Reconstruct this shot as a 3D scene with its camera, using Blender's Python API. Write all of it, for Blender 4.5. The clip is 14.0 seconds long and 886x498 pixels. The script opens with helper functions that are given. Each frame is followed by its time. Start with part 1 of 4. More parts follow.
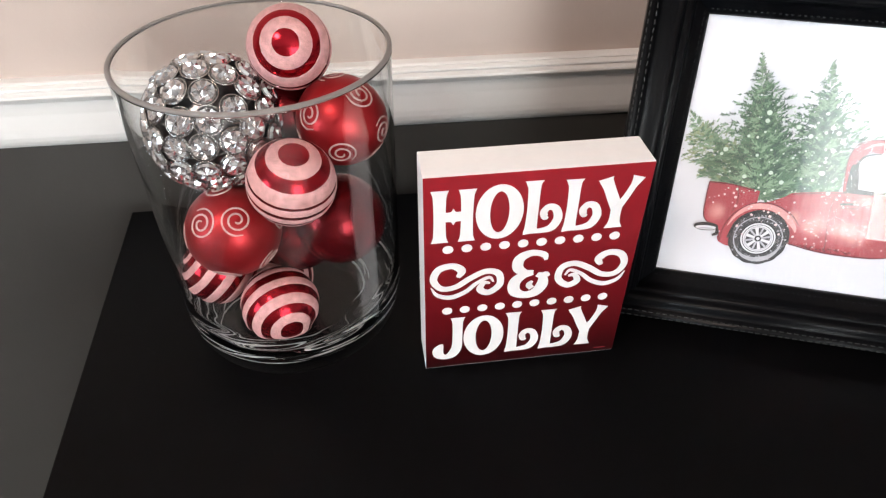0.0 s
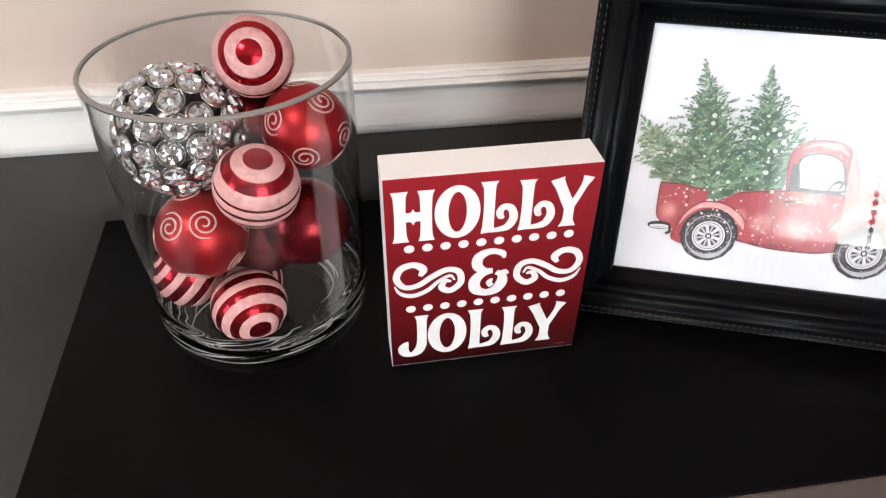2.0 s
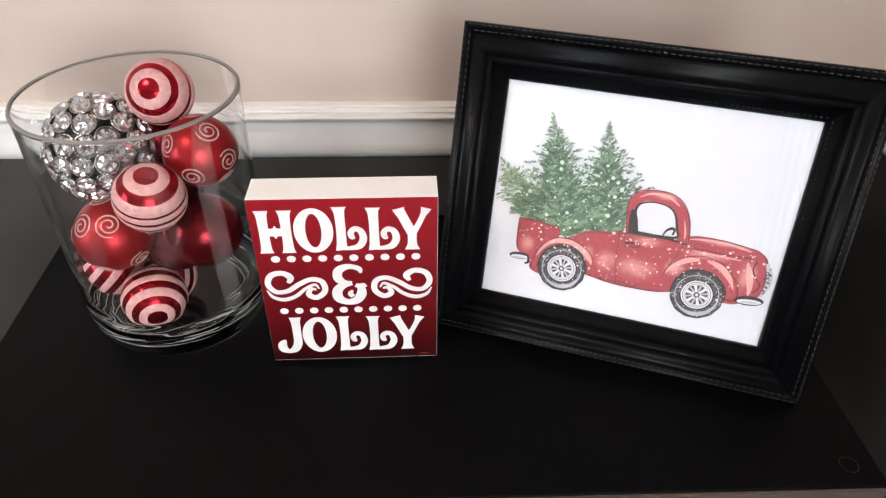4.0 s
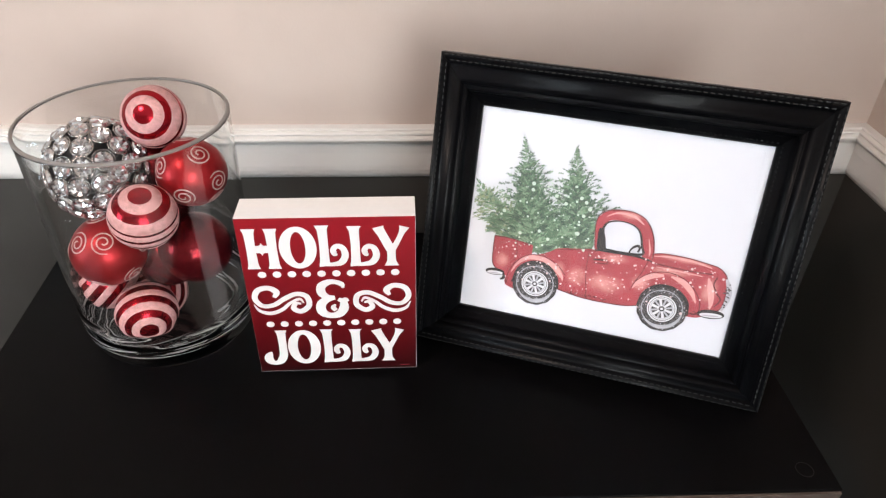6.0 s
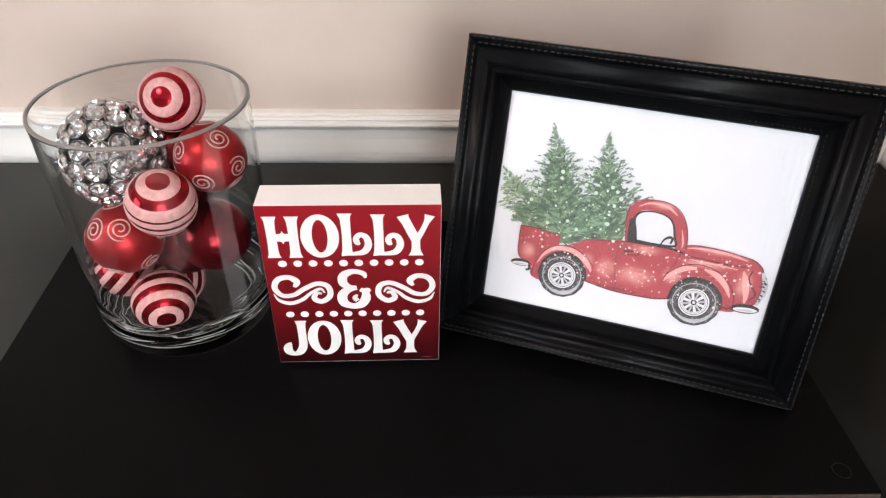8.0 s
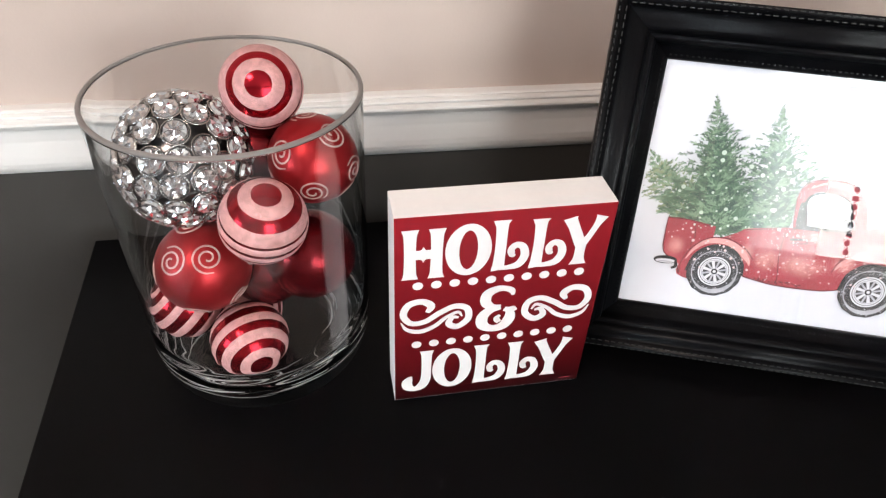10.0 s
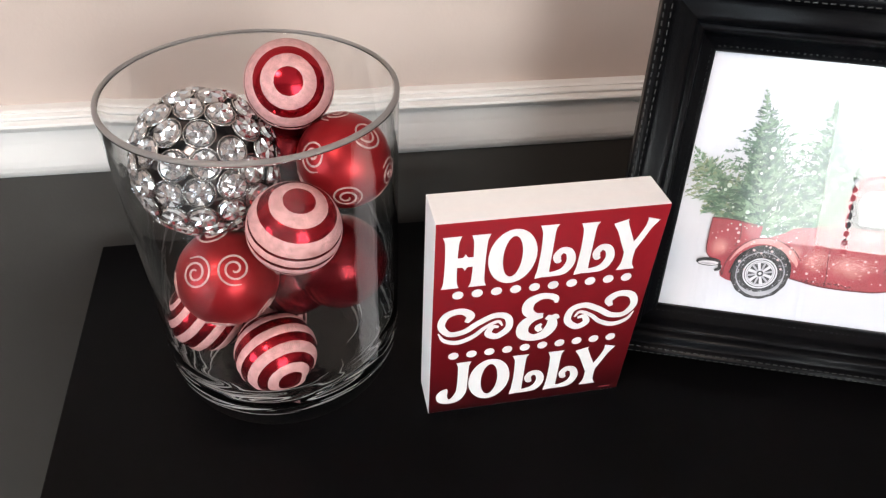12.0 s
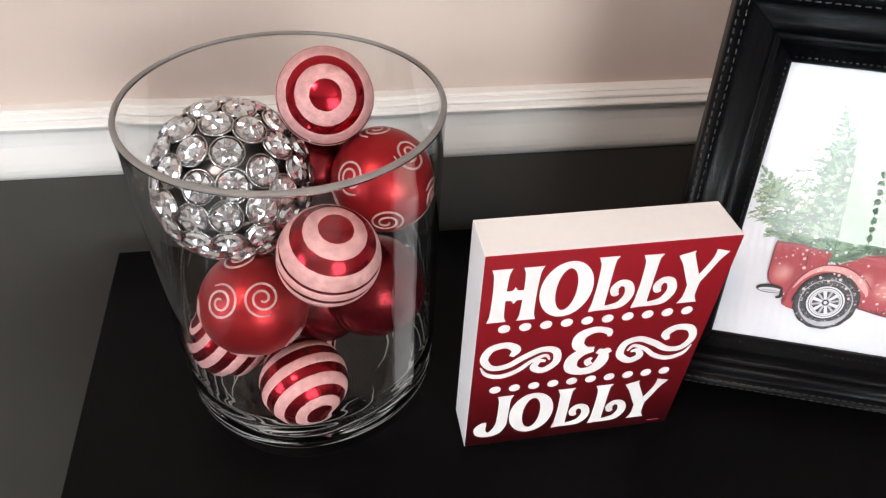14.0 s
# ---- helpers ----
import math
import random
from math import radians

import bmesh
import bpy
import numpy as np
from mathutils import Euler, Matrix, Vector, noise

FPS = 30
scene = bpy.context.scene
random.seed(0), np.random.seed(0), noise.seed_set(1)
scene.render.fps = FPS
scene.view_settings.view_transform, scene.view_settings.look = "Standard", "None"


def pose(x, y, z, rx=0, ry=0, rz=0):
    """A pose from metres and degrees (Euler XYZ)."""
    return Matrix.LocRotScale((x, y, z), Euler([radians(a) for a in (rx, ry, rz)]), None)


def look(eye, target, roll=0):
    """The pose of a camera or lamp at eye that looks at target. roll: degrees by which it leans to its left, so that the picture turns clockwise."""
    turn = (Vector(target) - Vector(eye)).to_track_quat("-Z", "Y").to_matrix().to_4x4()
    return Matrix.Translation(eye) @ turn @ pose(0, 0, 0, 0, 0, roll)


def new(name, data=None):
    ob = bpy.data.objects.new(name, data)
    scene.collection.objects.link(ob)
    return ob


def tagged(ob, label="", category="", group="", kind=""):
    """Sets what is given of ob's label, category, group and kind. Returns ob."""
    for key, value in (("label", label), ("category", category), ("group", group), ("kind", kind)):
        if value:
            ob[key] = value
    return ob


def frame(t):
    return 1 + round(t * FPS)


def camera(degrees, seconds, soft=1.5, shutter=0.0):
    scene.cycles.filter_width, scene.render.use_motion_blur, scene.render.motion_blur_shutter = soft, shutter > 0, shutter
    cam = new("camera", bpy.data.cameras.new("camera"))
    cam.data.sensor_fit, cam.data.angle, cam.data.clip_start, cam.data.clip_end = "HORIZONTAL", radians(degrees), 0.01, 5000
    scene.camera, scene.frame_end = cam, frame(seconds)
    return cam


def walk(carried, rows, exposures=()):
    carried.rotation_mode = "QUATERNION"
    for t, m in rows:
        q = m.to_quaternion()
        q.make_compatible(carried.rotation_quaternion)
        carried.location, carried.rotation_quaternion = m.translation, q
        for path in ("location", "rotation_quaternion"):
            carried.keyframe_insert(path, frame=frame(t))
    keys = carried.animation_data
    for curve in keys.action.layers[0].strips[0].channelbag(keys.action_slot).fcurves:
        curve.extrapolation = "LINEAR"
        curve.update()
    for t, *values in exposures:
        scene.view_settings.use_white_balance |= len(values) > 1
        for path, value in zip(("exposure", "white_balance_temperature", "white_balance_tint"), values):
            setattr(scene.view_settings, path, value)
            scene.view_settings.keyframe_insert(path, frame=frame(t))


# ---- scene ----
cam = camera(66.1, 14.0, soft=1.25)
PATH = [
    (0, (-0.0417, -0.0136, 0.4062), (0.1491, 1.5111, -0.8739), 0.23),
    (0.5, (-0.0405, -0.0183, 0.4058), (0.1498, 1.5141, -0.8652), 0.22),
    (1, (-0.0382, -0.0234, 0.4080), (0.1473, 1.5133, -0.8586), -0.06),
    (1.5, (-0.0342, -0.0296, 0.4110), (0.1860, 1.5078, -0.8491), 0.24),
    (2, (-0.0290, -0.0359, 0.4116), (0.2118, 1.5050, -0.8405), 0.49),
    (2.5, (-0.0046, -0.0347, 0.4211), (0.1945, 1.5336, -0.8040), 0.97),
    (3, (0.0684, -0.0533, 0.4443), (0.1417, 1.5308, -0.7744), -0.20),
    (3.5, (0.1079, -0.0868, 0.4553), (0.1720, 1.4991, -0.7615), 0.60),
    (6, (0.1342, -0.1395, 0.4807), (0.2226, 1.4813, -0.6877), 1.22),
    (6.5, (0.1314, -0.1365, 0.4832), (0.2183, 1.4778, -0.6942), 1.12),
    (7, (0.1346, -0.1413, 0.4817), (0.2137, 1.4785, -0.6888), 1.14),
    (7.5, (0.1368, -0.1411, 0.4805), (0.1962, 1.4899, -0.6754), 1.00),
    (8, (0.1203, -0.1224, 0.4712), (0.1841, 1.4768, -0.7283), 1.24),
    (8.5, (0.0766, -0.0718, 0.4719), (0.2216, 1.5121, -0.7406), 1.21),
    (9, (0.0231, -0.0406, 0.4503), (0.2470, 1.5180, -0.7827), 1.97),
    (11.5, (-0.0729, 0.0133, 0.4159), (0.2580, 1.5321, -0.8425), 2.83),
    (12, (-0.0727, 0.0220, 0.4126), (0.2540, 1.5376, -0.8509), 2.77),
    (12.5, (-0.0708, 0.0276, 0.4116), (0.2527, 1.5440, -0.8517), 2.79),
    (13, (-0.0711, 0.0311, 0.4123), (0.2387, 1.5503, -0.8511), 2.67),
    (13.5, (-0.0789, 0.0425, 0.4129), (0.2071, 1.5454, -0.8753), 2.28),
    (14, (-0.0847, 0.0707, 0.4096), (0.2060, 1.5571, -0.8966), 3.13),
]
T = 0.76  # height of the table's top over the floor
walk(cam, [(t, Matrix.Translation((0, 0, T)) @ look(eye, target, roll)) for t, eye, target, roll in PATH],
     [(0.0, -0.04, 6500, 10), (14.0, -0.04, 6500, 10)])

# ---- world and light ----
world = bpy.data.worlds.new("world")
scene.world = world
world.use_nodes = True
wn = world.node_tree.nodes
sky = wn.new("ShaderNodeTexSky")
sky.sky_type, sky.sun_disc = 'NISHITA', False
sky.sun_elevation, sky.sun_rotation = radians(35), radians(200)
wn["Background"].inputs["Strength"].default_value = 0.15
world.node_tree.links.new(sky.outputs["Color"], wn["Background"].inputs["Color"])


def area(name, m, w, h, watts, color):
    data = bpy.data.lights.new(name, 'AREA')
    data.shape, data.size, data.size_y, data.energy, data.color = 'RECTANGLE', w, h, watts, color
    ob = new(name, data)
    ob.matrix_world = m
    return ob


# daylight in the window's opening, and the warm lamp on the ceiling
area("window_daylight", look((0.98, -2.70, 1.475), (0.98, 0.5, 1.475)), 1.72, 1.53, 75, (0.91, 0.975, 0.985))
area("side_window_daylight", look((-2.70, -1.05, 1.5), (0.0, -1.05, 1.5)), 1.1, 1.2, 42, (0.74, 0.89, 1.0))
area("ceiling_lamp_light", look((-0.85, -0.55, 2.36), (-0.80, -0.5, 0)), 0.36, 0.36, 21, (1.0, 0.785, 0.675))


# ---- materials ----
def material(name, color, rough=0.5, metal=0.0, vary=0.12, scale=30.0, bump=0.0, bump_scale=200.0, spec=0.5, coat=0.0, island=0.0):
    m = bpy.data.materials.new(name)
    m.use_nodes = True
    nt = m.node_tree
    b = nt.nodes["Principled BSDF"]
    b.inputs["Roughness"].default_value, b.inputs["Metallic"].default_value = rough, metal
    b.inputs["Specular IOR Level"].default_value = spec
    b.inputs["Coat Weight"].default_value = coat
    co = nt.nodes.new("ShaderNodeTexCoord")
    n1, n2 = nt.nodes.new("ShaderNodeTexNoise"), nt.nodes.new("ShaderNodeTexNoise")
    n1.inputs["Scale"].default_value, n1.inputs["Detail"].default_value = scale, 4
    n2.inputs["Scale"].default_value, n2.inputs["Detail"].default_value = scale * 9, 3
    for n in (n1, n2):
        nt.links.new(co.outputs["Object"], n.inputs["Vector"])
    add = nt.nodes.new("ShaderNodeMath")
    add.operation = 'ADD'
    nt.links.new(n1.outputs["Fac"], add.inputs[0])
    nt.links.new(n2.outputs["Fac"], add.inputs[1])
    last = add.outputs[0]
    low, high = 0.55, 1.45
    if island:
        geo = nt.nodes.new("ShaderNodeNewGeometry")
        mul = nt.nodes.new("ShaderNodeMath")
        mul.operation, mul.inputs[1].default_value = 'MULTIPLY', island
        nt.links.new(geo.outputs["Random Per Island"], mul.inputs[0])
        more = nt.nodes.new("ShaderNodeMath")
        more.operation = 'ADD'
        nt.links.new(last, more.inputs[0])
        nt.links.new(mul.outputs[0], more.inputs[1])
        last, high = more.outputs[0], 1.45 + island
    span = nt.nodes.new("ShaderNodeMapRange")
    span.inputs["From Min"].default_value, span.inputs["From Max"].default_value = low, high
    nt.links.new(last, span.inputs["Value"])
    mix = nt.nodes.new("ShaderNodeMix")
    mix.data_type = 'RGBA'
    mix.inputs["A"].default_value = (*[c * (1 - vary) for c in color], 1)
    mix.inputs["B"].default_value = (*[min(1, c * (1 + vary)) for c in color], 1)
    nt.links.new(span.outputs["Result"], mix.inputs["Factor"])
    nt.links.new(mix.outputs["Result"], b.inputs["Base Color"])
    if bump:
        n3, bp = nt.nodes.new("ShaderNodeTexNoise"), nt.nodes.new("ShaderNodeBump")
        n3.inputs["Scale"].default_value, n3.inputs["Detail"].default_value = bump_scale, 5
        bp.inputs["Strength"].default_value, bp.inputs["Distance"].default_value = bump, 0.001
        nt.links.new(co.outputs["Object"], n3.inputs["Vector"])
        nt.links.new(n3.outputs["Fac"], bp.inputs["Height"])
        nt.links.new(bp.outputs["Normal"], b.inputs["Normal"])
    return m


def glitter(name, color, rough=0.45, scale=1800.0, strength=0.7):
    """Grains of glitter: small cells that each tilt their own way."""
    m = material(name, color, rough, 0.15, 0.42, 260)
    nt = m.node_tree
    v, bp, co = nt.nodes.new("ShaderNodeTexVoronoi"), nt.nodes.new("ShaderNodeBump"), nt.nodes.new("ShaderNodeTexCoord")
    v.inputs["Scale"].default_value = scale
    bp.inputs["Strength"].default_value, bp.inputs["Distance"].default_value = strength, 0.0006
    nt.links.new(co.outputs["Object"], v.inputs["Vector"])
    nt.links.new(v.outputs["Distance"], bp.inputs["Height"])
    nt.links.new(bp.outputs["Normal"], nt.nodes["Principled BSDF"].inputs["Normal"])
    return m


def glass(name, color=(1, 1, 1), ior=1.45, rough=0.0):
    m = bpy.data.materials.new(name)
    m.use_nodes = True
    b = m.node_tree.nodes["Principled BSDF"]
    b.inputs["Base Color"].default_value = (*color, 1)
    b.inputs["Transmission Weight"].default_value, b.inputs["Roughness"].default_value, b.inputs["IOR"].default_value = 1, rough, ior
    return m


def glow(name, color, strength):
    m = bpy.data.materials.new(name)
    m.use_nodes = True
    b = m.node_tree.nodes["Principled BSDF"]
    b.inputs["Base Color"].default_value = (0.8, 0.8, 0.8, 1)
    b.inputs["Emission Color"].default_value, b.inputs["Emission Strength"].default_value = (*color, 1), strength
    return m


WALL_UP = material("greige_wall_paint", (0.488, 0.397, 0.347), 0.75, vary=0.03, scale=3, bump=0.12, bump_scale=260)
WALL_LOW = material("taupe_wall_paint", (0.038, 0.0352, 0.0312), 0.55, vary=0.05, scale=4, bump=0.12, bump_scale=260)
WHITE_TRIM = material("white_trim_paint", (0.71, 0.685, 0.66), 0.35, vary=0.02, scale=5, bump=0.05, bump_scale=120)
CEILING = material("ceiling_paint", (0.75, 0.73, 0.70), 0.8, vary=0.02, scale=3)
FLOOR = material("dark_brown_floor", (0.045, 0.030, 0.024), 0.4, vary=0.25, scale=6, bump=0.1)
TABLE = material("black_brown_veneer", (0.0019, 0.0018, 0.0021), 0.42, vary=0.25, scale=14, bump=0.06, bump_scale=700, spec=0.06)
MARK = material("pale_ring_stain", (0.0044, 0.0042, 0.0042), 0.35, vary=0.5, scale=90)
EDGE = material("taupe_edge_band", (0.075, 0.053, 0.045), 0.5, vary=0.12, scale=30)
SIGN_WHITE = material("white_painted_wood", (0.79, 0.765, 0.755), 0.5, vary=0.03, scale=25, bump=0.12, bump_scale=240)
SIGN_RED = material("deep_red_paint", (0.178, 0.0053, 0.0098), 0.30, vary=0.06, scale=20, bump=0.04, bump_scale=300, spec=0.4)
nt = SIGN_RED.node_tree   # fall of light put into the colour: brighter red above, wine red below
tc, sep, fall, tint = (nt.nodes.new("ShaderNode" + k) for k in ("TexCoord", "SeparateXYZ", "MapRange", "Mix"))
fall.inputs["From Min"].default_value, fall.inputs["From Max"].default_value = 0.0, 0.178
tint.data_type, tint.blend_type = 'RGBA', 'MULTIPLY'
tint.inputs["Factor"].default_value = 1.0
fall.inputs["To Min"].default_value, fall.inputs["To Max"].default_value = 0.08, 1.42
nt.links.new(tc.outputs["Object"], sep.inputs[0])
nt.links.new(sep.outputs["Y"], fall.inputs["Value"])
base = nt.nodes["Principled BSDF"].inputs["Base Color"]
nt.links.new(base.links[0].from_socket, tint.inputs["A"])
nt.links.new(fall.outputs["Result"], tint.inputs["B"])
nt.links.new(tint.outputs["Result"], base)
VINYL = material("white_vinyl", (0.70, 0.675, 0.665), 0.4, vary=0.02, scale=40)
BLACK = material("black_leather", (0.0028, 0.0029, 0.0036), 0.33, vary=0.25, scale=60, bump=0.12, bump_scale=900, spec=0.12)
STITCH = material("grey_thread", (0.0066, 0.0063, 0.0058), 0.6, vary=0.6, scale=200)
PAPER = material("white_print_paper", (0.515, 0.522, 0.566), 0.6, vary=0.015, scale=8)
RED_SHINY = material("shiny_red_lacquer", (0.32, 0.009, 0.018), 0.17, 0.9, 0.10, 40, spec=0.6)
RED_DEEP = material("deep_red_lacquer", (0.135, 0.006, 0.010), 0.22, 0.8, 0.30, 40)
RED_MATTE = material("satin_red_lacquer", (0.28, 0.009, 0.013), 0.36, 0.7, 0.08, 40)
GLITTER = glitter("pale_pink_glitter", (0.54, 0.275, 0.268))
SWIRL = glitter("white_glitter", (0.46, 0.29, 0.27))
SILVER = material("silver_metal", (0.40, 0.39, 0.38), 0.18, 1.0, 0.1, 60)
SMOKE = material("smoky_inner_shell", (0.20, 0.19, 0.19), 0.30, 0.9, 0.3, 60)
DARK_SILVER = material("dull_silver_wire", (0.30, 0.29, 0.28), 0.3, 1.0, 0.15, 60)
CRYSTAL = material("foil_backed_crystal", (0.66, 0.66, 0.675), 0.11, 0.95, 0.04, 60)
VASE_GLASS = glass("clear_glass", (0.985, 0.99, 0.985), 1.48)
nt = VASE_GLASS.node_tree   # blown glass: slow waves in the wall
tc, wave, bp = (nt.nodes.new("ShaderNode" + k) for k in ("TexCoord", "TexNoise", "Bump"))
wave.inputs["Scale"].default_value, wave.inputs["Detail"].default_value = 22, 1.5
bp.inputs["Strength"].default_value, bp.inputs["Distance"].default_value = 0.30, 0.002
nt.links.new(tc.outputs["Object"], wave.inputs["Vector"])
nt.links.new(wave.outputs["Fac"], bp.inputs["Height"])
nt.links.new(bp.outputs["Normal"], nt.nodes["Principled BSDF"].inputs["Normal"])
RIM_GLASS = glass("ground_glass_rim", (0.30, 0.278, 0.266), 1.25, 0.35)
RIM_GLASS.node_tree.nodes["Principled BSDF"].inputs["Transmission Weight"].default_value = 0.5
# milky colour stands in for bright reflections in the foot
SWIRL_GLASS = glass("pale_glint_glass", (0.56, 0.55, 0.54), 1.45, 0.30)
SWIRL_GLASS.node_tree.nodes["Principled BSDF"].inputs["Transmission Weight"].default_value = 0.74
PANE = glass("picture_glass", (1, 1, 1), 1.5)
INK_RED = material("red_ink", (0.290, 0.033, 0.046), 0.6, vary=0.24, scale=60)
nt = INK_RED.node_tree   # watercolour: the red is washed out to pale pink in a few soft patches
tc, wash, grain = (nt.nodes.new("ShaderNode" + k) for k in ("TexCoord", "Mix", "TexNoise"))
grain.inputs["Scale"].default_value, grain.inputs["Detail"].default_value = 90, 5
nt.links.new(tc.outputs["Object"], grain.inputs["Vector"])
most = None
for cx, cy, rx, ry in ((-16, -46, 11, 11), (10, -48, 20, 11), (15, -22, 14, 5), (100, -36, 8, 15), (-33, -43, 7, 9), (41, -41, 10, 9), (64, -25, 22, 4), (-87, -44, 8, 9), (22, 20, 14, 4), (76, -12, 26, 3)):
    shift, size, fade = (nt.nodes.new("ShaderNode" + k) for k in ("VectorMath", "VectorMath", "MapRange"))
    shift.operation, size.operation, fade.interpolation_type = 'MULTIPLY_ADD', 'LENGTH', 'SMOOTHSTEP'
    shift.inputs[1].default_value, shift.inputs[2].default_value = (1000 / rx, 1000 / ry, 0), (-cx / rx, -cy / ry, 0)
    fade.inputs["From Min"].default_value, fade.inputs["From Max"].default_value = 1.15, 0.1
    nt.links.new(tc.outputs["Object"], shift.inputs[0])
    nt.links.new(shift.outputs[0], size.inputs[0])
    nt.links.new(size.outputs["Value"], fade.inputs["Value"])
    if most is None:
        most = fade.outputs["Result"]
    else:
        top = nt.nodes.new("ShaderNodeMath")
        top.operation = 'MAXIMUM'
        nt.links.new(most, top.inputs[0])
        nt.links.new(fade.outputs["Result"], top.inputs[1])
        most = top.outputs[0]
thin = nt.nodes.new("ShaderNodeMath")
thin.operation = 'MULTIPLY'
nt.links.new(most, thin.inputs[0])
nt.links.new(grain.outputs["Fac"], thin.inputs[1])
wash.data_type = 'RGBA'
wash.inputs["B"].default_value = (0.62, 0.33, 0.30, 1)
base = nt.nodes["Principled BSDF"].inputs["Base Color"]
nt.links.new(base.links[0].from_socket, wash.inputs["A"])
nt.links.new(thin.outputs[0], wash.inputs["Factor"])
nt.links.new(wash.outputs["Result"], base)
CHAIN = material("dark_beads", (0.035, 0.04, 0.04), 0.35, vary=0.2, scale=60)
SHEER = bpy.data.materials.new("white_sheer_cloth")
SHEER.use_nodes = True
nt = SHEER.node_tree
thread, gap, cloth, weave = (nt.nodes.new("ShaderNode" + k) for k in ("BsdfTranslucent", "BsdfTransparent", "MixShader", "TexNoise"))
thread.inputs["Color"].default_value = (0.62, 0.63, 0.64, 1)
weave.inputs["Scale"].default_value = 40
cloth.inputs[0].default_value = 0.5
nt.links.new(weave.outputs["Fac"], cloth.inputs[0])
nt.links.new(gap.outputs[0], cloth.inputs[1])
nt.links.new(thread.outputs[0], cloth.inputs[2])
nt.links.new(cloth.outputs[0], nt.nodes["Material Output"].inputs["Surface"])
INK_TYRE = material("charcoal_ink", (0.030, 0.030, 0.034), 0.6, vary=0.75, scale=260)
INK_SNOW_GREEN = material("pale_green_snow_ink", (0.47, 0.55, 0.48), 0.6, vary=0.1, scale=60)
INK_SNOW_PINK = material("pale_pink_snow_ink", (0.58, 0.44, 0.44), 0.6, vary=0.15, scale=60)
INK_PINK = material("pale_red_ink", (0.55, 0.27, 0.26), 0.6, vary=0.22, scale=90)
INK_DARK = material("dark_red_ink", (0.100, 0.012, 0.018), 0.6, vary=0.2, scale=60)
INK_BLACK = material("black_ink", (0.014, 0.014, 0.016), 0.6, vary=0.5, scale=300)
INK_GREY = material("grey_ink", (0.34, 0.34, 0.37), 0.6, vary=0.3, scale=200)
INK_SNOW = material("pale_ink", (0.55, 0.55, 0.58), 0.6, vary=0.06, scale=60)
INK_SPRUCE = material("green_ink", (0.058, 0.118, 0.070), 0.6, vary=0.50, scale=90, island=0.6)
INK_SPRUCE_PALE = material("pale_green_ink", (0.185, 0.225, 0.125), 0.6, vary=0.45, scale=90, island=0.8)
INK_SPRUCE_DEEP = material("deep_green_ink", (0.036, 0.072, 0.050), 0.6, vary=0.4, scale=90, island=1.0)
INK_WASH = material("soft_green_wash", (0.078, 0.145, 0.088), 0.6, vary=0.55, scale=130)
INK_SPRUCE_LIGHT = material("light_green_ink", (0.16, 0.25, 0.16), 0.6, vary=0.4, scale=90, island=1.0)


# ---- mesh helpers ----
def link(name, bm, mat, parent=None, label="", m=None, smooth=False):
    me = bpy.data.meshes.new(name)
    bmesh.ops.recalc_face_normals(bm, faces=bm.faces)
    if smooth:
        for fc in bm.faces:
            fc.smooth = True
    bm.to_mesh(me)
    bm.free()
    me.materials.append(mat)
    ob = new(name, me)
    ob.parent = parent
    if m is not None:
        ob.matrix_basis = m
    return tagged(ob, label)


def part(name, bm, mat, parent, label="", m=None, smooth=False):
    return link(name, bm, mat, parent, label, m, smooth)


def box(lo, hi, bevel=0.0, seg=2):
    bm = bmesh.new()
    bmesh.ops.create_cube(bm, size=1, matrix=Matrix.LocRotScale([(a + b) / 2 for a, b in zip(lo, hi)], None, [b - a for a, b in zip(lo, hi)]))
    if bevel:
        bmesh.ops.bevel(bm, geom=bm.edges[:], offset=bevel, segments=seg, affect='EDGES', profile=0.5)
    return bm


def lathe(profile, n=96, closed=False):
    """A body turned round z; profile: (radius, height)."""
    bm = bmesh.new()
    rings = [[bm.verts.new((r * math.cos(2 * math.pi * i / n), r * math.sin(2 * math.pi * i / n), z)) for i in range(n)] if r > 1e-6
             else [bm.verts.new((0, 0, z))] for r, z in profile]
    pairs = list(zip(rings, rings[1:] + (rings[:1] if closed else [])))
    for a, b in pairs if closed else pairs[:len(rings) - 1]:
        for i in range(n):
            j = (i + 1) % n
            q = [a[i % len(a)], a[j % len(a)], b[j % len(b)], b[i % len(b)]]
            q = [v for k, v in enumerate(q) if v not in q[:k]]
            if len(q) > 2:
                bm.faces.new(q)
    return bm


def sweep_x(profile, x0, x1, trim0=0.0, trim1=0.0):
    """A moulding along x; profile: (out from the wall, height). trim: how much the end shortens for each metre out, for mitres."""
    bm = bmesh.new()
    a = [bm.verts.new((x0 + trim0 * d, -d, z)) for d, z in profile]
    b = [bm.verts.new((x1 - trim1 * d, -d, z)) for d, z in profile]
    k = len(profile)
    for i in range(k):
        j = (i + 1) % k
        bm.faces.new((a[i], a[j], b[j], b[i]))
    bm.faces.new(a[::-1])
    bm.faces.new(b)
    return bm


def spline(pts, steps=8, closed=False):
    """A smooth line (Catmull-Rom) through points of any dimension."""
    p = [np.array(q, float) for q in pts]
    p = [p[-1], *p, p[0], p[1]] if closed else [2 * p[0] - p[1], *p, 2 * p[-1] - p[-2]]
    out = []
    for a, b, c, d in zip(p, p[1:], p[2:], p[3:]):
        for i in range(steps):
            s = i / steps
            out.append(0.5 * (2 * b + (c - a) * s + (2 * a - 5 * b + 4 * c - d) * s * s + (3 * b - a - 3 * c + d) * s ** 3))
    return out if closed else out + [p[-2]]


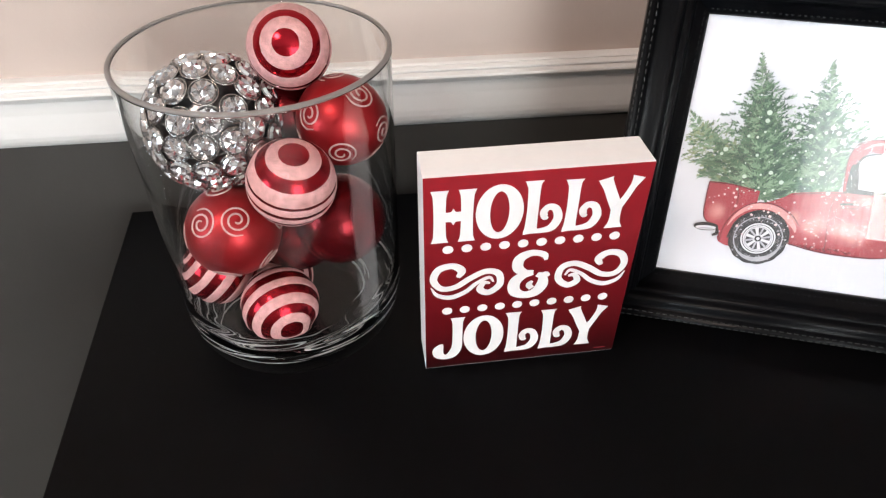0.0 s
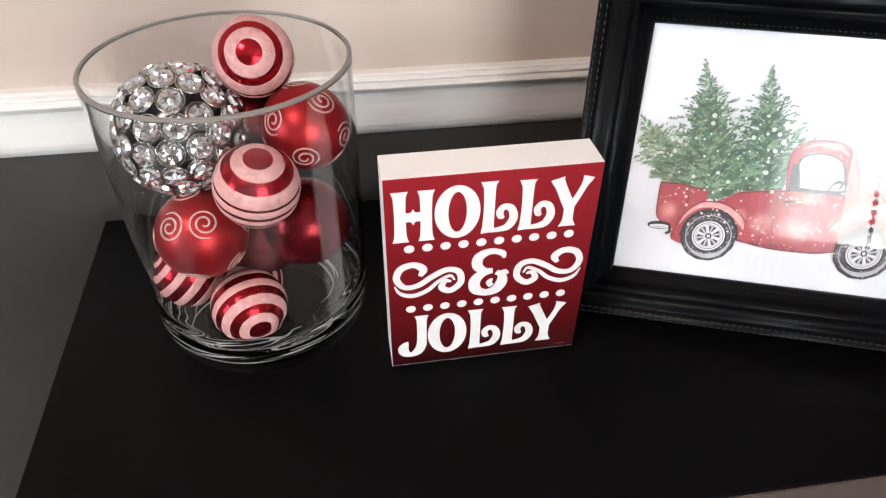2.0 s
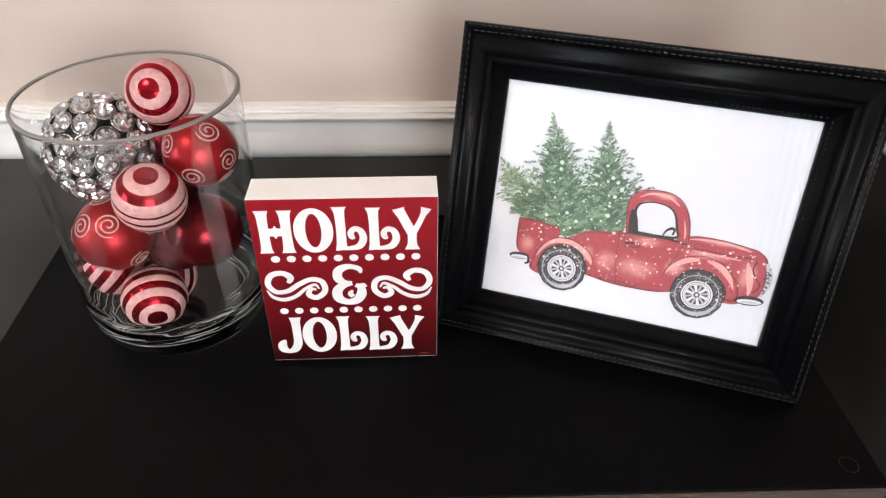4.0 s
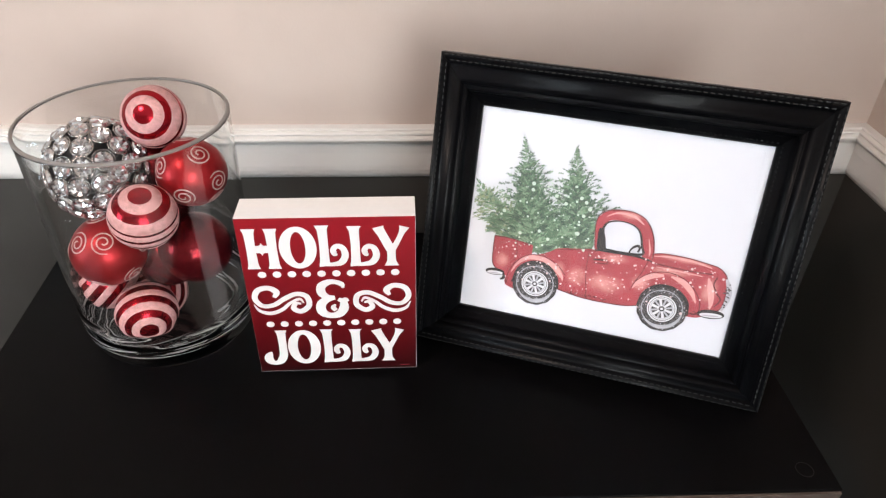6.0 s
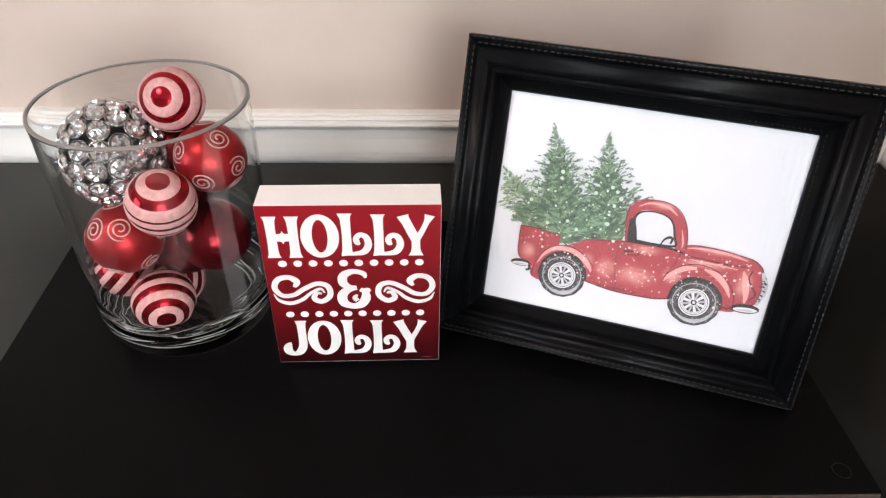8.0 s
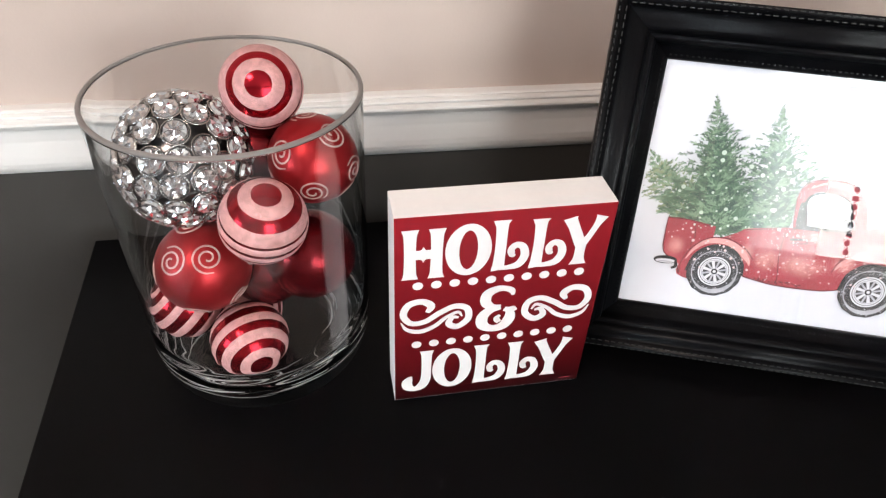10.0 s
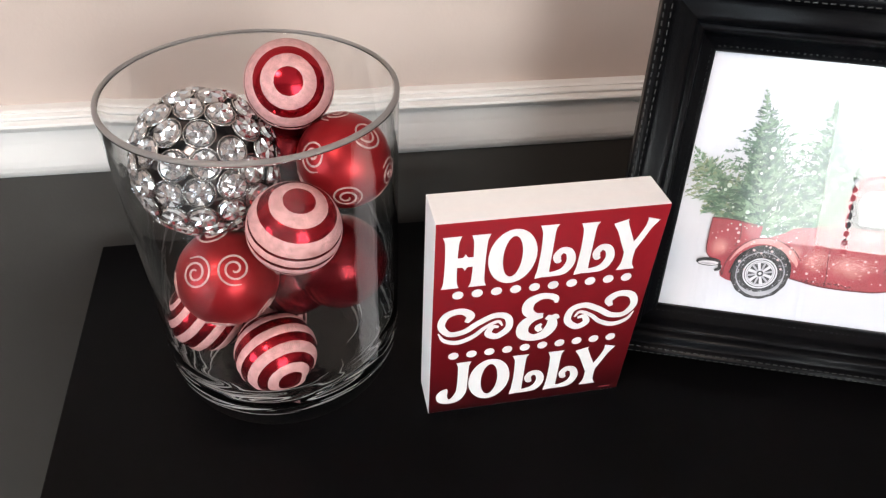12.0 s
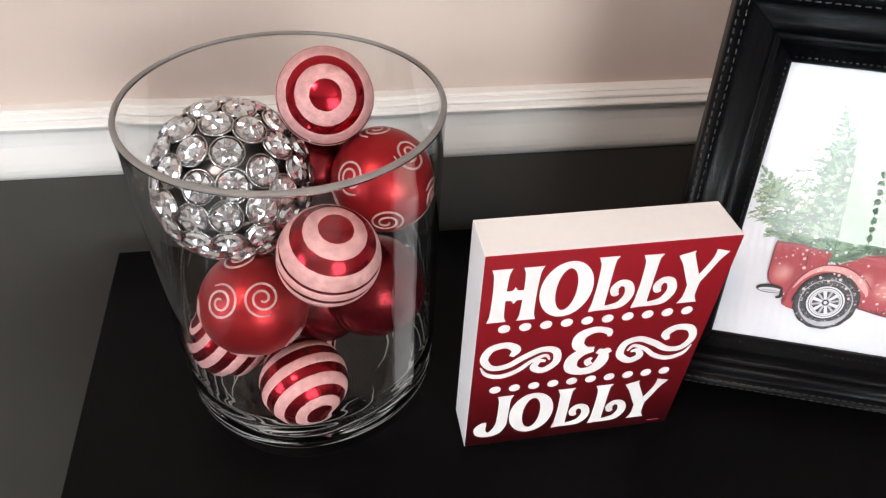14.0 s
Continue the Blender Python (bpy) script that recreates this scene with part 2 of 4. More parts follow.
def ribbon(bm, pts, z0, z1, steps=8, put=lambda x, y, z: (x, y, z)):
    """A flat stroke with thickness; pts: (x, y, half width)."""
    line = spline(pts, steps)
    rows = []
    for i, q in enumerate(line):
        d = (line[min(i + 1, len(line) - 1)] - line[max(i - 1, 0)])[:2]
        d = d / (np.linalg.norm(d) + 1e-12)
        nx, ny, w = -d[1], d[0], max(q[2], 1e-5)
        rows.append([bm.verts.new(put(q[0] + s * nx * w, q[1] + s * ny * w, z)) for s, z in ((1, z0), (1, z1), (-1, z1), (-1, z0))])
    for a, b in zip(rows, rows[1:]):
        for k in range(4):
            bm.faces.new((a[k], a[(k + 1) % 4], b[(k + 1) % 4], b[k]))
    bm.faces.new(rows[0][::-1])
    bm.faces.new(rows[-1])


def blob(bm, pts, z0, z1, steps=6, smooth=True):
    """A flat filled outline with thickness."""
    line = spline(pts, steps, True) if smooth else [np.array(p, float) for p in pts]
    top = [bm.verts.new((q[0], q[1], z1)) for q in line]
    low = [bm.verts.new((q[0], q[1], z0)) for q in line]
    k = len(line)
    bm.faces.new(top)
    for i in range(k):
        bm.faces.new((low[i], low[(i + 1) % k], top[(i + 1) % k], top[i]))


def oval(cx, cy, rx, ry, n=28, turn=0.0):
    c, s = math.cos(turn), math.sin(turn)
    return [(cx + rx * math.cos(a) * c - ry * math.sin(a) * s, cy + rx * math.cos(a) * s + ry * math.sin(a) * c)
            for a in (2 * math.pi * i / n for i in range(n))]


def ring(bm, outer, inner, z0, z1):
    """A flat band between two outlines of as many points."""
    rows = [[bm.verts.new((*q, z)) for q in line] for line, z in ((outer, z0), (outer, z1), (inner, z1), (inner, z0))]
    k = len(outer)
    for a, b in zip(rows, rows[1:] + rows[:1]):
        for i in range(k):
            bm.faces.new((a[i], a[(i + 1) % k], b[(i + 1) % k], b[i]))


def holder(name, m, label, category, group=""):
    ob = new(name)
    ob.empty_display_size = 0.02
    ob.matrix_basis = m
    return tagged(ob, label, category, group)


def setting(name, bm, mat, label, category, m=None, smooth=False):
    return tagged(link(name, bm, mat, None, label, m, smooth), "", category, "", "structure")


# ---- the room ----
WY, EX, RAIL = 0.5918, 0.6816, T + 0.0648   # back wall, side wall, lower edge of the chair rail
WEST, SOUTH, FAR_EAST, JOG, TOP = -2.6, -2.6, 1.9, -0.75, 2.5
setting("floor", box((WEST - .1, SOUTH - .12, -0.1), (FAR_EAST + .1, WY + .12, 0)), FLOOR, "dark brown wooden floor of the room", "floor")
setting("ceiling", box((WEST - .1, SOUTH - .12, TOP), (FAR_EAST + .1, WY + .12, TOP + .1)), CEILING, "white painted ceiling", "ceiling")
MID = RAIL + 0.035
setting("wall_north_lower", box((WEST, WY, 0), (EX + .12, WY + .12, MID)), WALL_LOW, "taupe painted wall below the white chair rail", "wall")
setting("wall_north", box((WEST, WY, MID), (EX + .12, WY + .12, TOP)), WALL_UP, "warm greige painted wall above the chair rail", "wall")
setting("wall_east_lower", box((EX, JOG, 0), (EX + .12, WY, MID)), WALL_LOW, "taupe painted side wall below the chair rail", "wall")
setting("wall_east", box((EX, JOG, MID), (EX + .12, WY, TOP)), WALL_UP, "greige painted side wall above the chair rail", "wall")
setting("wall_jog", box((EX + .12, JOG, 0), (FAR_EAST, JOG + .12, TOP)), WALL_UP, "greige painted wall", "wall")
setting("wall_far_east", box((FAR_EAST, SOUTH, 0), (FAR_EAST + .12, JOG + .12, TOP)), WALL_UP, "greige painted wall", "wall")
WX0, WX1, WZ0, WZ1 = 0.12, 1.84, 0.70, 2.25
south = bmesh.new()
for lo, hi in (((WEST - .12, 0), (WX0, TOP)), ((WX1, 0), (FAR_EAST + .12, TOP)), ((WX0, 0), (WX1, WZ0)), ((WX0, WZ1), (WX1, TOP))):
    bmesh.ops.create_cube(south, size=1, matrix=Matrix.LocRotScale(((lo[0] + hi[0]) / 2, SOUTH - .06, (lo[1] + hi[1]) / 2), None, (hi[0] - lo[0], .12, hi[1] - lo[1])))
west = bmesh.new()
for lo, hi in (((SOUTH, 0), (-1.62, TOP)), ((-0.48, 0), (WY + .12, TOP)), ((-1.62, 0), (-0.48, .88)), ((-1.62, 2.12), (-0.48, TOP))):
    bmesh.ops.create_cube(west, size=1, matrix=Matrix.LocRotScale((WEST - .06, (lo[0] + hi[0]) / 2, (lo[1] + hi[1]) / 2), None, (.12, hi[0] - lo[0], hi[1] - lo[1])))
setting("wall_west", west, WALL_UP, "greige painted wall with a side window", "wall")
setting("wall_south", south, WALL_UP, "greige painted wall with a window", "wall")



def window(name, m, ww, wh, label):
    win = tagged(holder(name, m, label, "window"), kind="structure")
    fr = bmesh.new()
    for cx, cz, sx, sz in ((0, .025, ww, .05), (0, wh - .025, ww, .05), (-ww / 2 + .025, wh / 2, .05, wh - .1), (ww / 2 - .025, wh / 2, .05, wh - .1), (0, wh * .52, ww - .1, .035)):
        bmesh.ops.create_cube(fr, size=1, matrix=Matrix.LocRotScale((cx, 0, cz), None, (sx, .06, sz)))
    part("window_frame", fr, WHITE_TRIM, win)
    part("window_sill", box((-ww / 2 - .04, .02, -.03), (ww / 2 + .04, .13, 0), .004), WHITE_TRIM, win)
    pane = part("pane", box((-ww / 2 + .05, -.004, .05), (ww / 2 - .05, .004, wh - .05)), PANE, win)
    pane.visible_shadow = False
    return win


ww, wh = WX1 - WX0, WZ1 - WZ0
win = window("window_1", pose((WX0 + WX1) / 2, SOUTH - 0.06, WZ0), ww, wh, "white framed window with daylight")
window("window_2", pose(WEST - 0.06, -1.05, .88, 0, 0, -90), 1.14, 1.24, "white framed side window with daylight")
chain = bmesh.new()
CHAIN_X = 0.575 - (WX0 + WX1) / 2
for i in range(9):
    bmesh.ops.create_uvsphere(chain, u_segments=10, v_segments=7, radius=0.0125, matrix=Matrix.Translation((CHAIN_X, .10, 1.065 - WZ0 - i * 0.040)) @ Matrix.Diagonal((1, .8, 1.15, 1)))
bmesh.ops.create_cube(chain, size=1, matrix=Matrix.LocRotScale((CHAIN_X, .10, (0.745 + 2.25) / 2 - WZ0), None, (.0025, .0025, 2.25 - 0.745)))
part("blind_chain", chain, CHAIN, win, "dark beaded blind chain")

# a sheer curtain drawn to the side of the window, in deep folds, thinner towards its free edge
curtain = holder("sheer_curtain", pose(0, SOUTH + .07, 0), "white sheer curtain drawn half open at the window", "curtain")
for x0, x1, y, name in ((-0.02, 0.46, 0.0, "curtain_panel"), (-0.04, 0.25, -.022, "curtain_lining")):
    bm = bmesh.new()
    rows = []
    for k in range(2):
        rows.append([bm.verts.new((x0 + (x1 - x0) * i / 90 + .004 * math.sin(i * 1.3), y + .008 * math.sin(i * .9 + k), .06 + k * (2.36 - .06))) for i in range(91)])
    for i in range(90):
        bm.faces.new((rows[0][i], rows[0][i + 1], rows[1][i + 1], rows[1][i]))
    part(name, bm, SHEER, curtain, "", None, True)
rod = bmesh.new()
bmesh.ops.create_cone(rod, cap_ends=True, segments=20, radius1=.011, radius2=.011, depth=2.1, matrix=Matrix.Translation((.98, -.011, 2.365)) @ Matrix.Rotation(math.pi / 2, 4, 'Y'))
part("curtain_rod", rod, SILVER, curtain, "silver curtain rod")
for x in (0.0, 1.96):
    part("rod_bracket", box((x - .012, -.07, 2.35), (x + .012, -.005, 2.38), .003), SILVER, curtain)

# chair rail: the same profile on both walls, mitred in the corner
PROFILE = [(0.0, 0.0), (0.0016, 0.0), (0.0030, 0.0014), (0.0052, 0.0042), (0.0072, 0.0080), (0.0086, 0.0128), (0.0092, 0.0190), (0.0094, 0.0360), (0.0112, 0.0490), (0.0150, 0.0538), (0.0180, 0.0552),
           (0.0192, 0.0570), (0.0186, 0.0590), (0.0150, 0.0602), (0.0138, 0.0610), (0.0152, 0.0620), (0.0160, 0.0633), (0.0154, 0.0646), (0.0126, 0.0655), (0.0108, 0.0660), (0.0114, 0.0672), (0.0092, 0.0684), (0.0, 0.0690)]
setting("chair_rail_north", sweep_x(PROFILE, WEST, EX, 0, 1.0), WHITE_TRIM, "white moulded chair rail along the wall", "chair rail", pose(0, WY, RAIL))
setting("chair_rail_east", sweep_x(PROFILE, 0, WY - JOG, 1.0, 0), WHITE_TRIM, "white moulded chair rail along the side wall", "chair rail", pose(EX, WY, RAIL, 0, 0, -90))

lamp = holder("ceiling_lamp", pose(-0.85, -0.55, TOP), "round flush ceiling lamp with a warm glow", "lamp")
part("base_plate", lathe([(0, 0), (.17, 0), (.17, -.02), (0, -.02)], 40), SILVER, lamp)
part("shade", lathe([(.165, -.02), (.16, -.05), (.13, -.085), (.07, -.105), (0, -.112)], 40), glow("warm_opal_glass", (1.0, 0.78, 0.6), 2.0), lamp, smooth=True)

# ---- the table ----
table = holder("console_table", pose(0, 0, 0), "black-brown wooden console table against the wall", "table")
LX0, LX1, TY0, TY1 = -0.2665, 0.485, 0.1838, 0.5640
top = bmesh.new()
cs = [(LX0, TY0), (LX1, TY0), (LX1, TY1), (LX0 - 0.0150, TY1)]
lo = [top.verts.new((x, y, T - 0.030)) for x, y in cs]
hi = [top.verts.new((x, y, T)) for x, y in cs]
top.faces.new(hi)
top.faces.new(lo[::-1])
for i in range(4):
    top.faces.new((lo[i], lo[(i + 1) % 4], hi[(i + 1) % 4], hi[i]))
bmesh.ops.bevel(top, geom=top.edges[:], offset=0.0012, segments=2, affect='EDGES', profile=0.5)
part("tabletop", top, TABLE, table)
part("edge_band", box((LX0 + .002, TY0 - .0025, T - .029), (LX1 - .002, TY0 - .0005, T - .0015)), EDGE, table, "taupe front edge band")
part("apron", box((LX0 + .03, TY0 + .02, T - .13), (LX1 - .03, TY0 + .04, T - .03), .001), TABLE, table)
part("back_panel", box((LX0 + .03, TY1 - .03, T - .13), (LX1 - .03, TY1 - .012, T - .03), .001), TABLE, table)
for x in (LX0 + .03, LX1 - .05):
    part("side_rail", box((x, TY0 + .04, T - .13), (x + .02, TY1 - .03, T - .03), .001), TABLE, table)
for x in (LX0 + .012, LX1 - .057):
    for y in (TY0 + .012, TY1 - .05):
        part("leg", box((x, y, 0), (x + .045, y + .045, T - .0305), .003), TABLE, table)
mark = bmesh.new()
ring(mark, oval(0, 0, .0074, .0074), oval(0, 0, .0069, .0069), 0, 0.00025)
part("ring_mark", mark, MARK, table, "faint ring mark", pose(0.462, 0.204, T))

# ---- the wooden sign ----
SW, SH, SD = 0.1484, 0.1754, 0.0311
sign = holder("wooden_sign", pose(0.0622, 0.3457, T, 0, 0, 0.9), "white wooden block sign with a deep red face and white lettering", "sign")
part("block", box((-SW / 2, -SD / 2, 0), (SW / 2, SD / 2, SH), 0.0005), SIGN_WHITE, sign, "white painted wooden block")
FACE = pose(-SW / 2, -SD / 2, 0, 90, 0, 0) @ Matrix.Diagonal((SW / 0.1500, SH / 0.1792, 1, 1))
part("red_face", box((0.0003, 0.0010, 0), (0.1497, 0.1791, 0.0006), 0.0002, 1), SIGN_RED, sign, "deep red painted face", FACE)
MM = 0.001
INK0, INK1 = 0.0006, 0.00085


def strokes(x0, y0, w, h, *lines):
    """Strokes of a letter; each point: share of the width, share of the height, half width in mm."""
    bm = bmesh.new()
    for k, line in enumerate(lines):
        ribbon(bm, [((x0 + a * w) * MM, (y0 + b * h) * MM, c * 0.93 * MM) for a, b, c in line], INK0, INK1 + k * 0.00003, 7)
    return bm


STEM = lambda x, top=5.6, waist=4.0, foot=5.4: [(x, 1, top), (x, .95, top - .8), (x, .85, waist + .4), (x, .5, waist), (x, .15, waist + .4), (x, .05, foot - .8), (x, 0, foot)]


def letter(ch, x0, y0, w, h):
    if ch == 'H':
        bm = strokes(x0, y0, w, h, STEM(.22, 6.3, 4.2, 6.2), STEM(.78, 6.3, 4.2, 6.2), [(.2, .50, 4.4), (.40, .50, 4.0), (.46, .50, 4.6), (.5, .50, 7.0), (.54, .50, 4.6), (.60, .50, 4.0), (.8, .50, 4.4)])
    elif ch == 'O':
        bm = bmesh.new()
        c = ((x0 + w / 2) * MM, (y0 + h / 2) * MM)
        ring(bm, oval(*c, w / 2 * MM, h / 2 * MM, 44), oval(*c, w * .20 * MM, h * .38 * MM, 44), INK0, INK1)
    elif ch == 'L':
        bm = strokes(x0, y0, w, h, [(.26, 1, 6.6), (.26, .95, 5.4), (.27, .85, 4.4), (.28, .5, 4.1), (.27, .15, 4.4), (.27, .06, 5.2), (.28, .005, 5.8)],
                     [(.28, .045, 1.8), (.55, .05, 2.2), (.80, .10, 3.2), (.93, .27, 3.3), (.86, .45, 2.9), (.68, .50, 2.6), (.56, .41, 2.7), (.60, .31, 2.6), (.66, .33, 1.6)])
    elif ch == 'Y':
        bm = strokes(x0, y0, w, h, [(.17, 1, 5.4), (.19, .95, 4.7), (.27, .82, 4.2), (.40, .58, 4.3), (.49, .42, 4.3)], [(.85, 1, 4.8), (.83, .95, 3.9), (.77, .83, 2.6), (.66, .62, 2.5), (.54, .44, 3.0)],
                     [(.5, .48, 4.2), (.5, .30, 3.9), (.5, .14, 4.2), (.5, .05, 5.6), (.5, 0, 6.8)])
    elif ch == 'J':
        bm = strokes(x0, y0, w, h, [(.74, 1, 5.8), (.74, .95, 5.0), (.74, .85, 4.2), (.74, .5, 4.0), (.72, .26, 4.2), (.60, .10, 4.0), (.40, .035, 2.6), (.22, .10, 4.2), (.18, .21, 4.4), (.25, .31, 3.0), (.32, .37, .6)])
    else:
        bm = strokes(x0, y0, w, h, [(.88, .80, 1.2), (.84, .90, 2.6), (.66, .96, 2.6), (.44, .96, 3.2), (.22, .86, 4.2), (.20, .68, 4.2), (.38, .56, 3.2), (.60, .55, 2.2)],
                     [(.60, .545, 2.2), (.34, .50, 3.6), (.15, .36, 4.6), (.17, .16, 4.6), (.42, .06, 3.4), (.70, .10, 4.2), (.86, .27, 4.6), (.84, .44, 3.2), (.70, .50, 2.2)],
                     [(.78, .44, 2.2), (.92, .50, 2.0), (1.0, .44, 1.6)], [(.60, .36, 1.0), (.52, .28, 2.4), (.60, .20, 2.2)])
    part("letter_ampersand" if ch == '&' else "letter_" + ch.lower(), bm, VINYL, sign, "", FACE)


LIFT = 1.4   # mm
for ch, x0, y0, w, h in (('H', 3.6, 125.5, 32, 42), ('O', 34.2, 125.3, 31.6, 44), ('L', 64.4, 127, 27, 43), ('L', 91, 126.8, 27, 42), ('Y', 112.8, 126.5, 32.5, 41),
                         ('&', 60, 67.5, 28.6, 43.5), ('J', 4.6, 9.3, 26.4, 43.5), ('O', 28.8, 9, 30.6, 43.5), ('L', 59, 10.2, 26.8, 42.5), ('L', 85.6, 10, 27, 42), ('Y', 107, 10, 32, 41)):
    letter(ch, x0, y0 + LIFT, w, h)
for row, xa, xb in ((120.4, 16.3, 131.8), (62.2, 16.2, 132.3)):
    for i in range(10):
        bm = bmesh.new()
        blob(bm, oval((xa + (xb - xa) * i / 9) * MM, row * MM, 0.0037, 0.0034, 20), INK0, INK1, 1, False)
        part("dot", bm, VINYL, sign, "", FACE)
CURL = [(23.5, 93, 1.6), (26.0, 99, 3.0), (19.5, 104, 2.6), (10.0, 101.5, 2.7), (6.4, 92, 2.6), (12.0, 83.5, 2.3), (22.0, 84, 2.3), (32.0, 91, 2.4), (43.0, 96.5, 2.4), (52.0, 93.5, 2.6),
        (53.5, 83, 2.6), (46.0, 76, 2.6), (39.5, 79.5, 2.6), (42.0, 85.5, 1.8), (46.5, 85, .9)]
TAIL = [(4.6, 85, .4), (9.0, 77.5, 1.5), (18.5, 74.3, 2.0), (29.0, 78.5, 1.8), (37.0, 86, 1.5), (45.5, 90.5, 1.3), (49.0, 86, .6)]
for mirror in (1, -1):
    bm = bmesh.new()
    for k, line in enumerate((CURL, TAIL)):
        ribbon(bm, [((x if mirror > 0 else 149.6 - x) * MM, (y + LIFT) * MM, w * MM) for x, y, w in line], INK0, INK1 + .00003 * k, 8)
    part("flourish", bm, VINYL, sign, "", FACE)

mark_bar = box((0.1340, 0.0048, 0.0006), (0.1430, 0.0054, 0.0008))
part("maker_mark", mark_bar, INK_RED, sign, "tiny pale maker's mark", FACE)

# ---- the picture frame ----
R3, U3, N3 = (Vector(v).normalized() for v in ((0.9435, -0.3315, -0.0023), (0.0964, 0.2675, 0.9587), (-0.3172, -0.9047, 0.2844)))
FM = Matrix((R3, U3, N3)).transposed().to_4x4()
FM.translation = (0.3057, 0.3618, T + 0.1360)
picture = holder("picture_frame", FM, "black leather-look picture frame with stitching, holding a print", "picture frame")
FA, FB = 0.1650, 0.1397
FW = 0.0425
RAILS = [(0.0, -0.006), (0.0, 0.0072), (0.0010, 0.0094), (0.0040, 0.0104), (0.0070, 0.0098), (0.0084, 0.0080), (0.0100, 0.0084), (0.0130, 0.0104), (0.0165, 0.0140), (0.0192, 0.0166), (0.0212, 0.0172),
         (0.0230, 0.0164), (0.0242, 0.0140), (0.0250, 0.0132), (0.0262, 0.0147), (0.0276, 0.0153), (0.0290, 0.0145), (0.0300, 0.0118), (0.0308, 0.0078), (0.0330, 0.0066), (0.0405, 0.0052), (0.0420, 0.0038), (0.0425, 0.0010), (0.0425, -0.006)]


def rail(half, side, name):
    """One mitred rail, along its own x with the outside at -y."""
    bm = bmesh.new()
    rows = [[bm.verts.new((s * (half - w), w - side, h)) for w, h in RAILS] for s in (-1, 1)]
    k = len(RAILS)
    for i in range(k):
        j = (i + 1) % k
        bm.faces.new((rows[0][i], rows[0][j], rows[1][j], rows[1][i]))
    bm.faces.new(rows[0])
    bm.faces.new(rows[1][::-1])
    for e in bm.edges:
        e.smooth = len(e.link_faces) == 2 and e.calc_face_angle(9) < radians(38)
    return bm


def stitching(half, side, rows):
    """Short stitches in rows along a rail; rows: how far in, how high, the step and the length."""
    bm = bmesh.new()
    for w, h, step, size in rows:
        n = int(2 * (half - w - 0.003) / step)
        for i in range(n + 1):
            x = -(n * step) / 2 + i * step + random.uniform(-.0002, .0002)
            bmesh.ops.create_cube(bm, size=1, matrix=Matrix.LocRotScale((x, w - side, h), Euler((0, 0, random.uniform(-.12, .12))), (size, 0.0008, 0.0007)))
    return bm


for name, half, side, turn in (("bottom_rail", FA, FB, 0), ("right_rail", FB, FA, 90), ("top_rail", FA, FB, 180), ("left_rail", FB, FA, 270)):
    r = part(name, rail(half, side, name), BLACK, picture, "", pose(0, 0, 0, 0, 0, turn), True)
    tagged(part("stitching", stitching(half, side, ((0.0016, 0.0098, 0.0056, 0.0032), (0.0062, 0.0101, 0.0056, 0.0032))), STITCH, r, "grey stitching"), kind="stuff")
    tagged(part("inner_stitching", stitching(half, side, ((0.0386, 0.00535, 0.0040, 0.0016),)), BLACK, r, "black stitching"), kind="stuff")
part("backing", box((-FA + .006, -FB + .006, -.0085), (FA - .006, FB - .006, -.0062)), INK_BLACK, picture, "dark backing board")
leg = part("easel_leg", box((-.022, -.205, -.0022), (.022, 0, .0008), .0008), INK_BLACK, picture, "dark fold-out easel leg", Matrix.Translation((0, .072, -.0105)) @ pose(0, 0, 0, 24.5, 0, 0))
gl = part("glass_pane", box((-FA + FW - .002, -FB + FW - .002, .0018), (FA - FW + .002, FB - FW + .002, .0028)), PANE, picture, "clear picture glass")
gl.visible_shadow = False
prnt = part("art_print", box((-FA + FW - .003, -FB + FW - .003, -.006), (FA - FW + .003, FB - FW + .003, 0)), PAPER, picture, "white print of a red pickup truck carrying spruce trees")
LAYER = [0.00002]


def drawn(name, mat, bm_fill, label=""):
    """A flat shape of ink on the print, each a hair above the one before."""
    LAYER[0] += 0.000011
    bm = bmesh.new()
    bm_fill(bm, LAYER[0])
    return part(name, bm, mat, prnt, label)


def flat(pts, smooth=True, steps=5):
    return lambda bm, z: bm.faces.new([bm.verts.new((q[0] * MM, q[1] * MM, z)) for q in (spline(pts, steps, True) if smooth else pts)])


def line(*strokes_):
    def fill(bm, z):
        for pts in strokes_:
            l = spline(pts, 7)
            rows = []
            for i, q in enumerate(l):
                d = (l[min(i + 1, len(l) - 1)] - l[max(i - 1, 0)])[:2]
                d = d / (np.linalg.norm(d) + 1e-12)
                rows.append([bm.verts.new(((q[0] - s * d[1] * q[2]) * MM, (q[1] + s * d[0] * q[2]) * MM, z)) for s in (1, -1)])
            for a, b in zip(rows, rows[1:]):
                bm.faces.new((a[0], a[1], b[1], b[0]))
    return fill


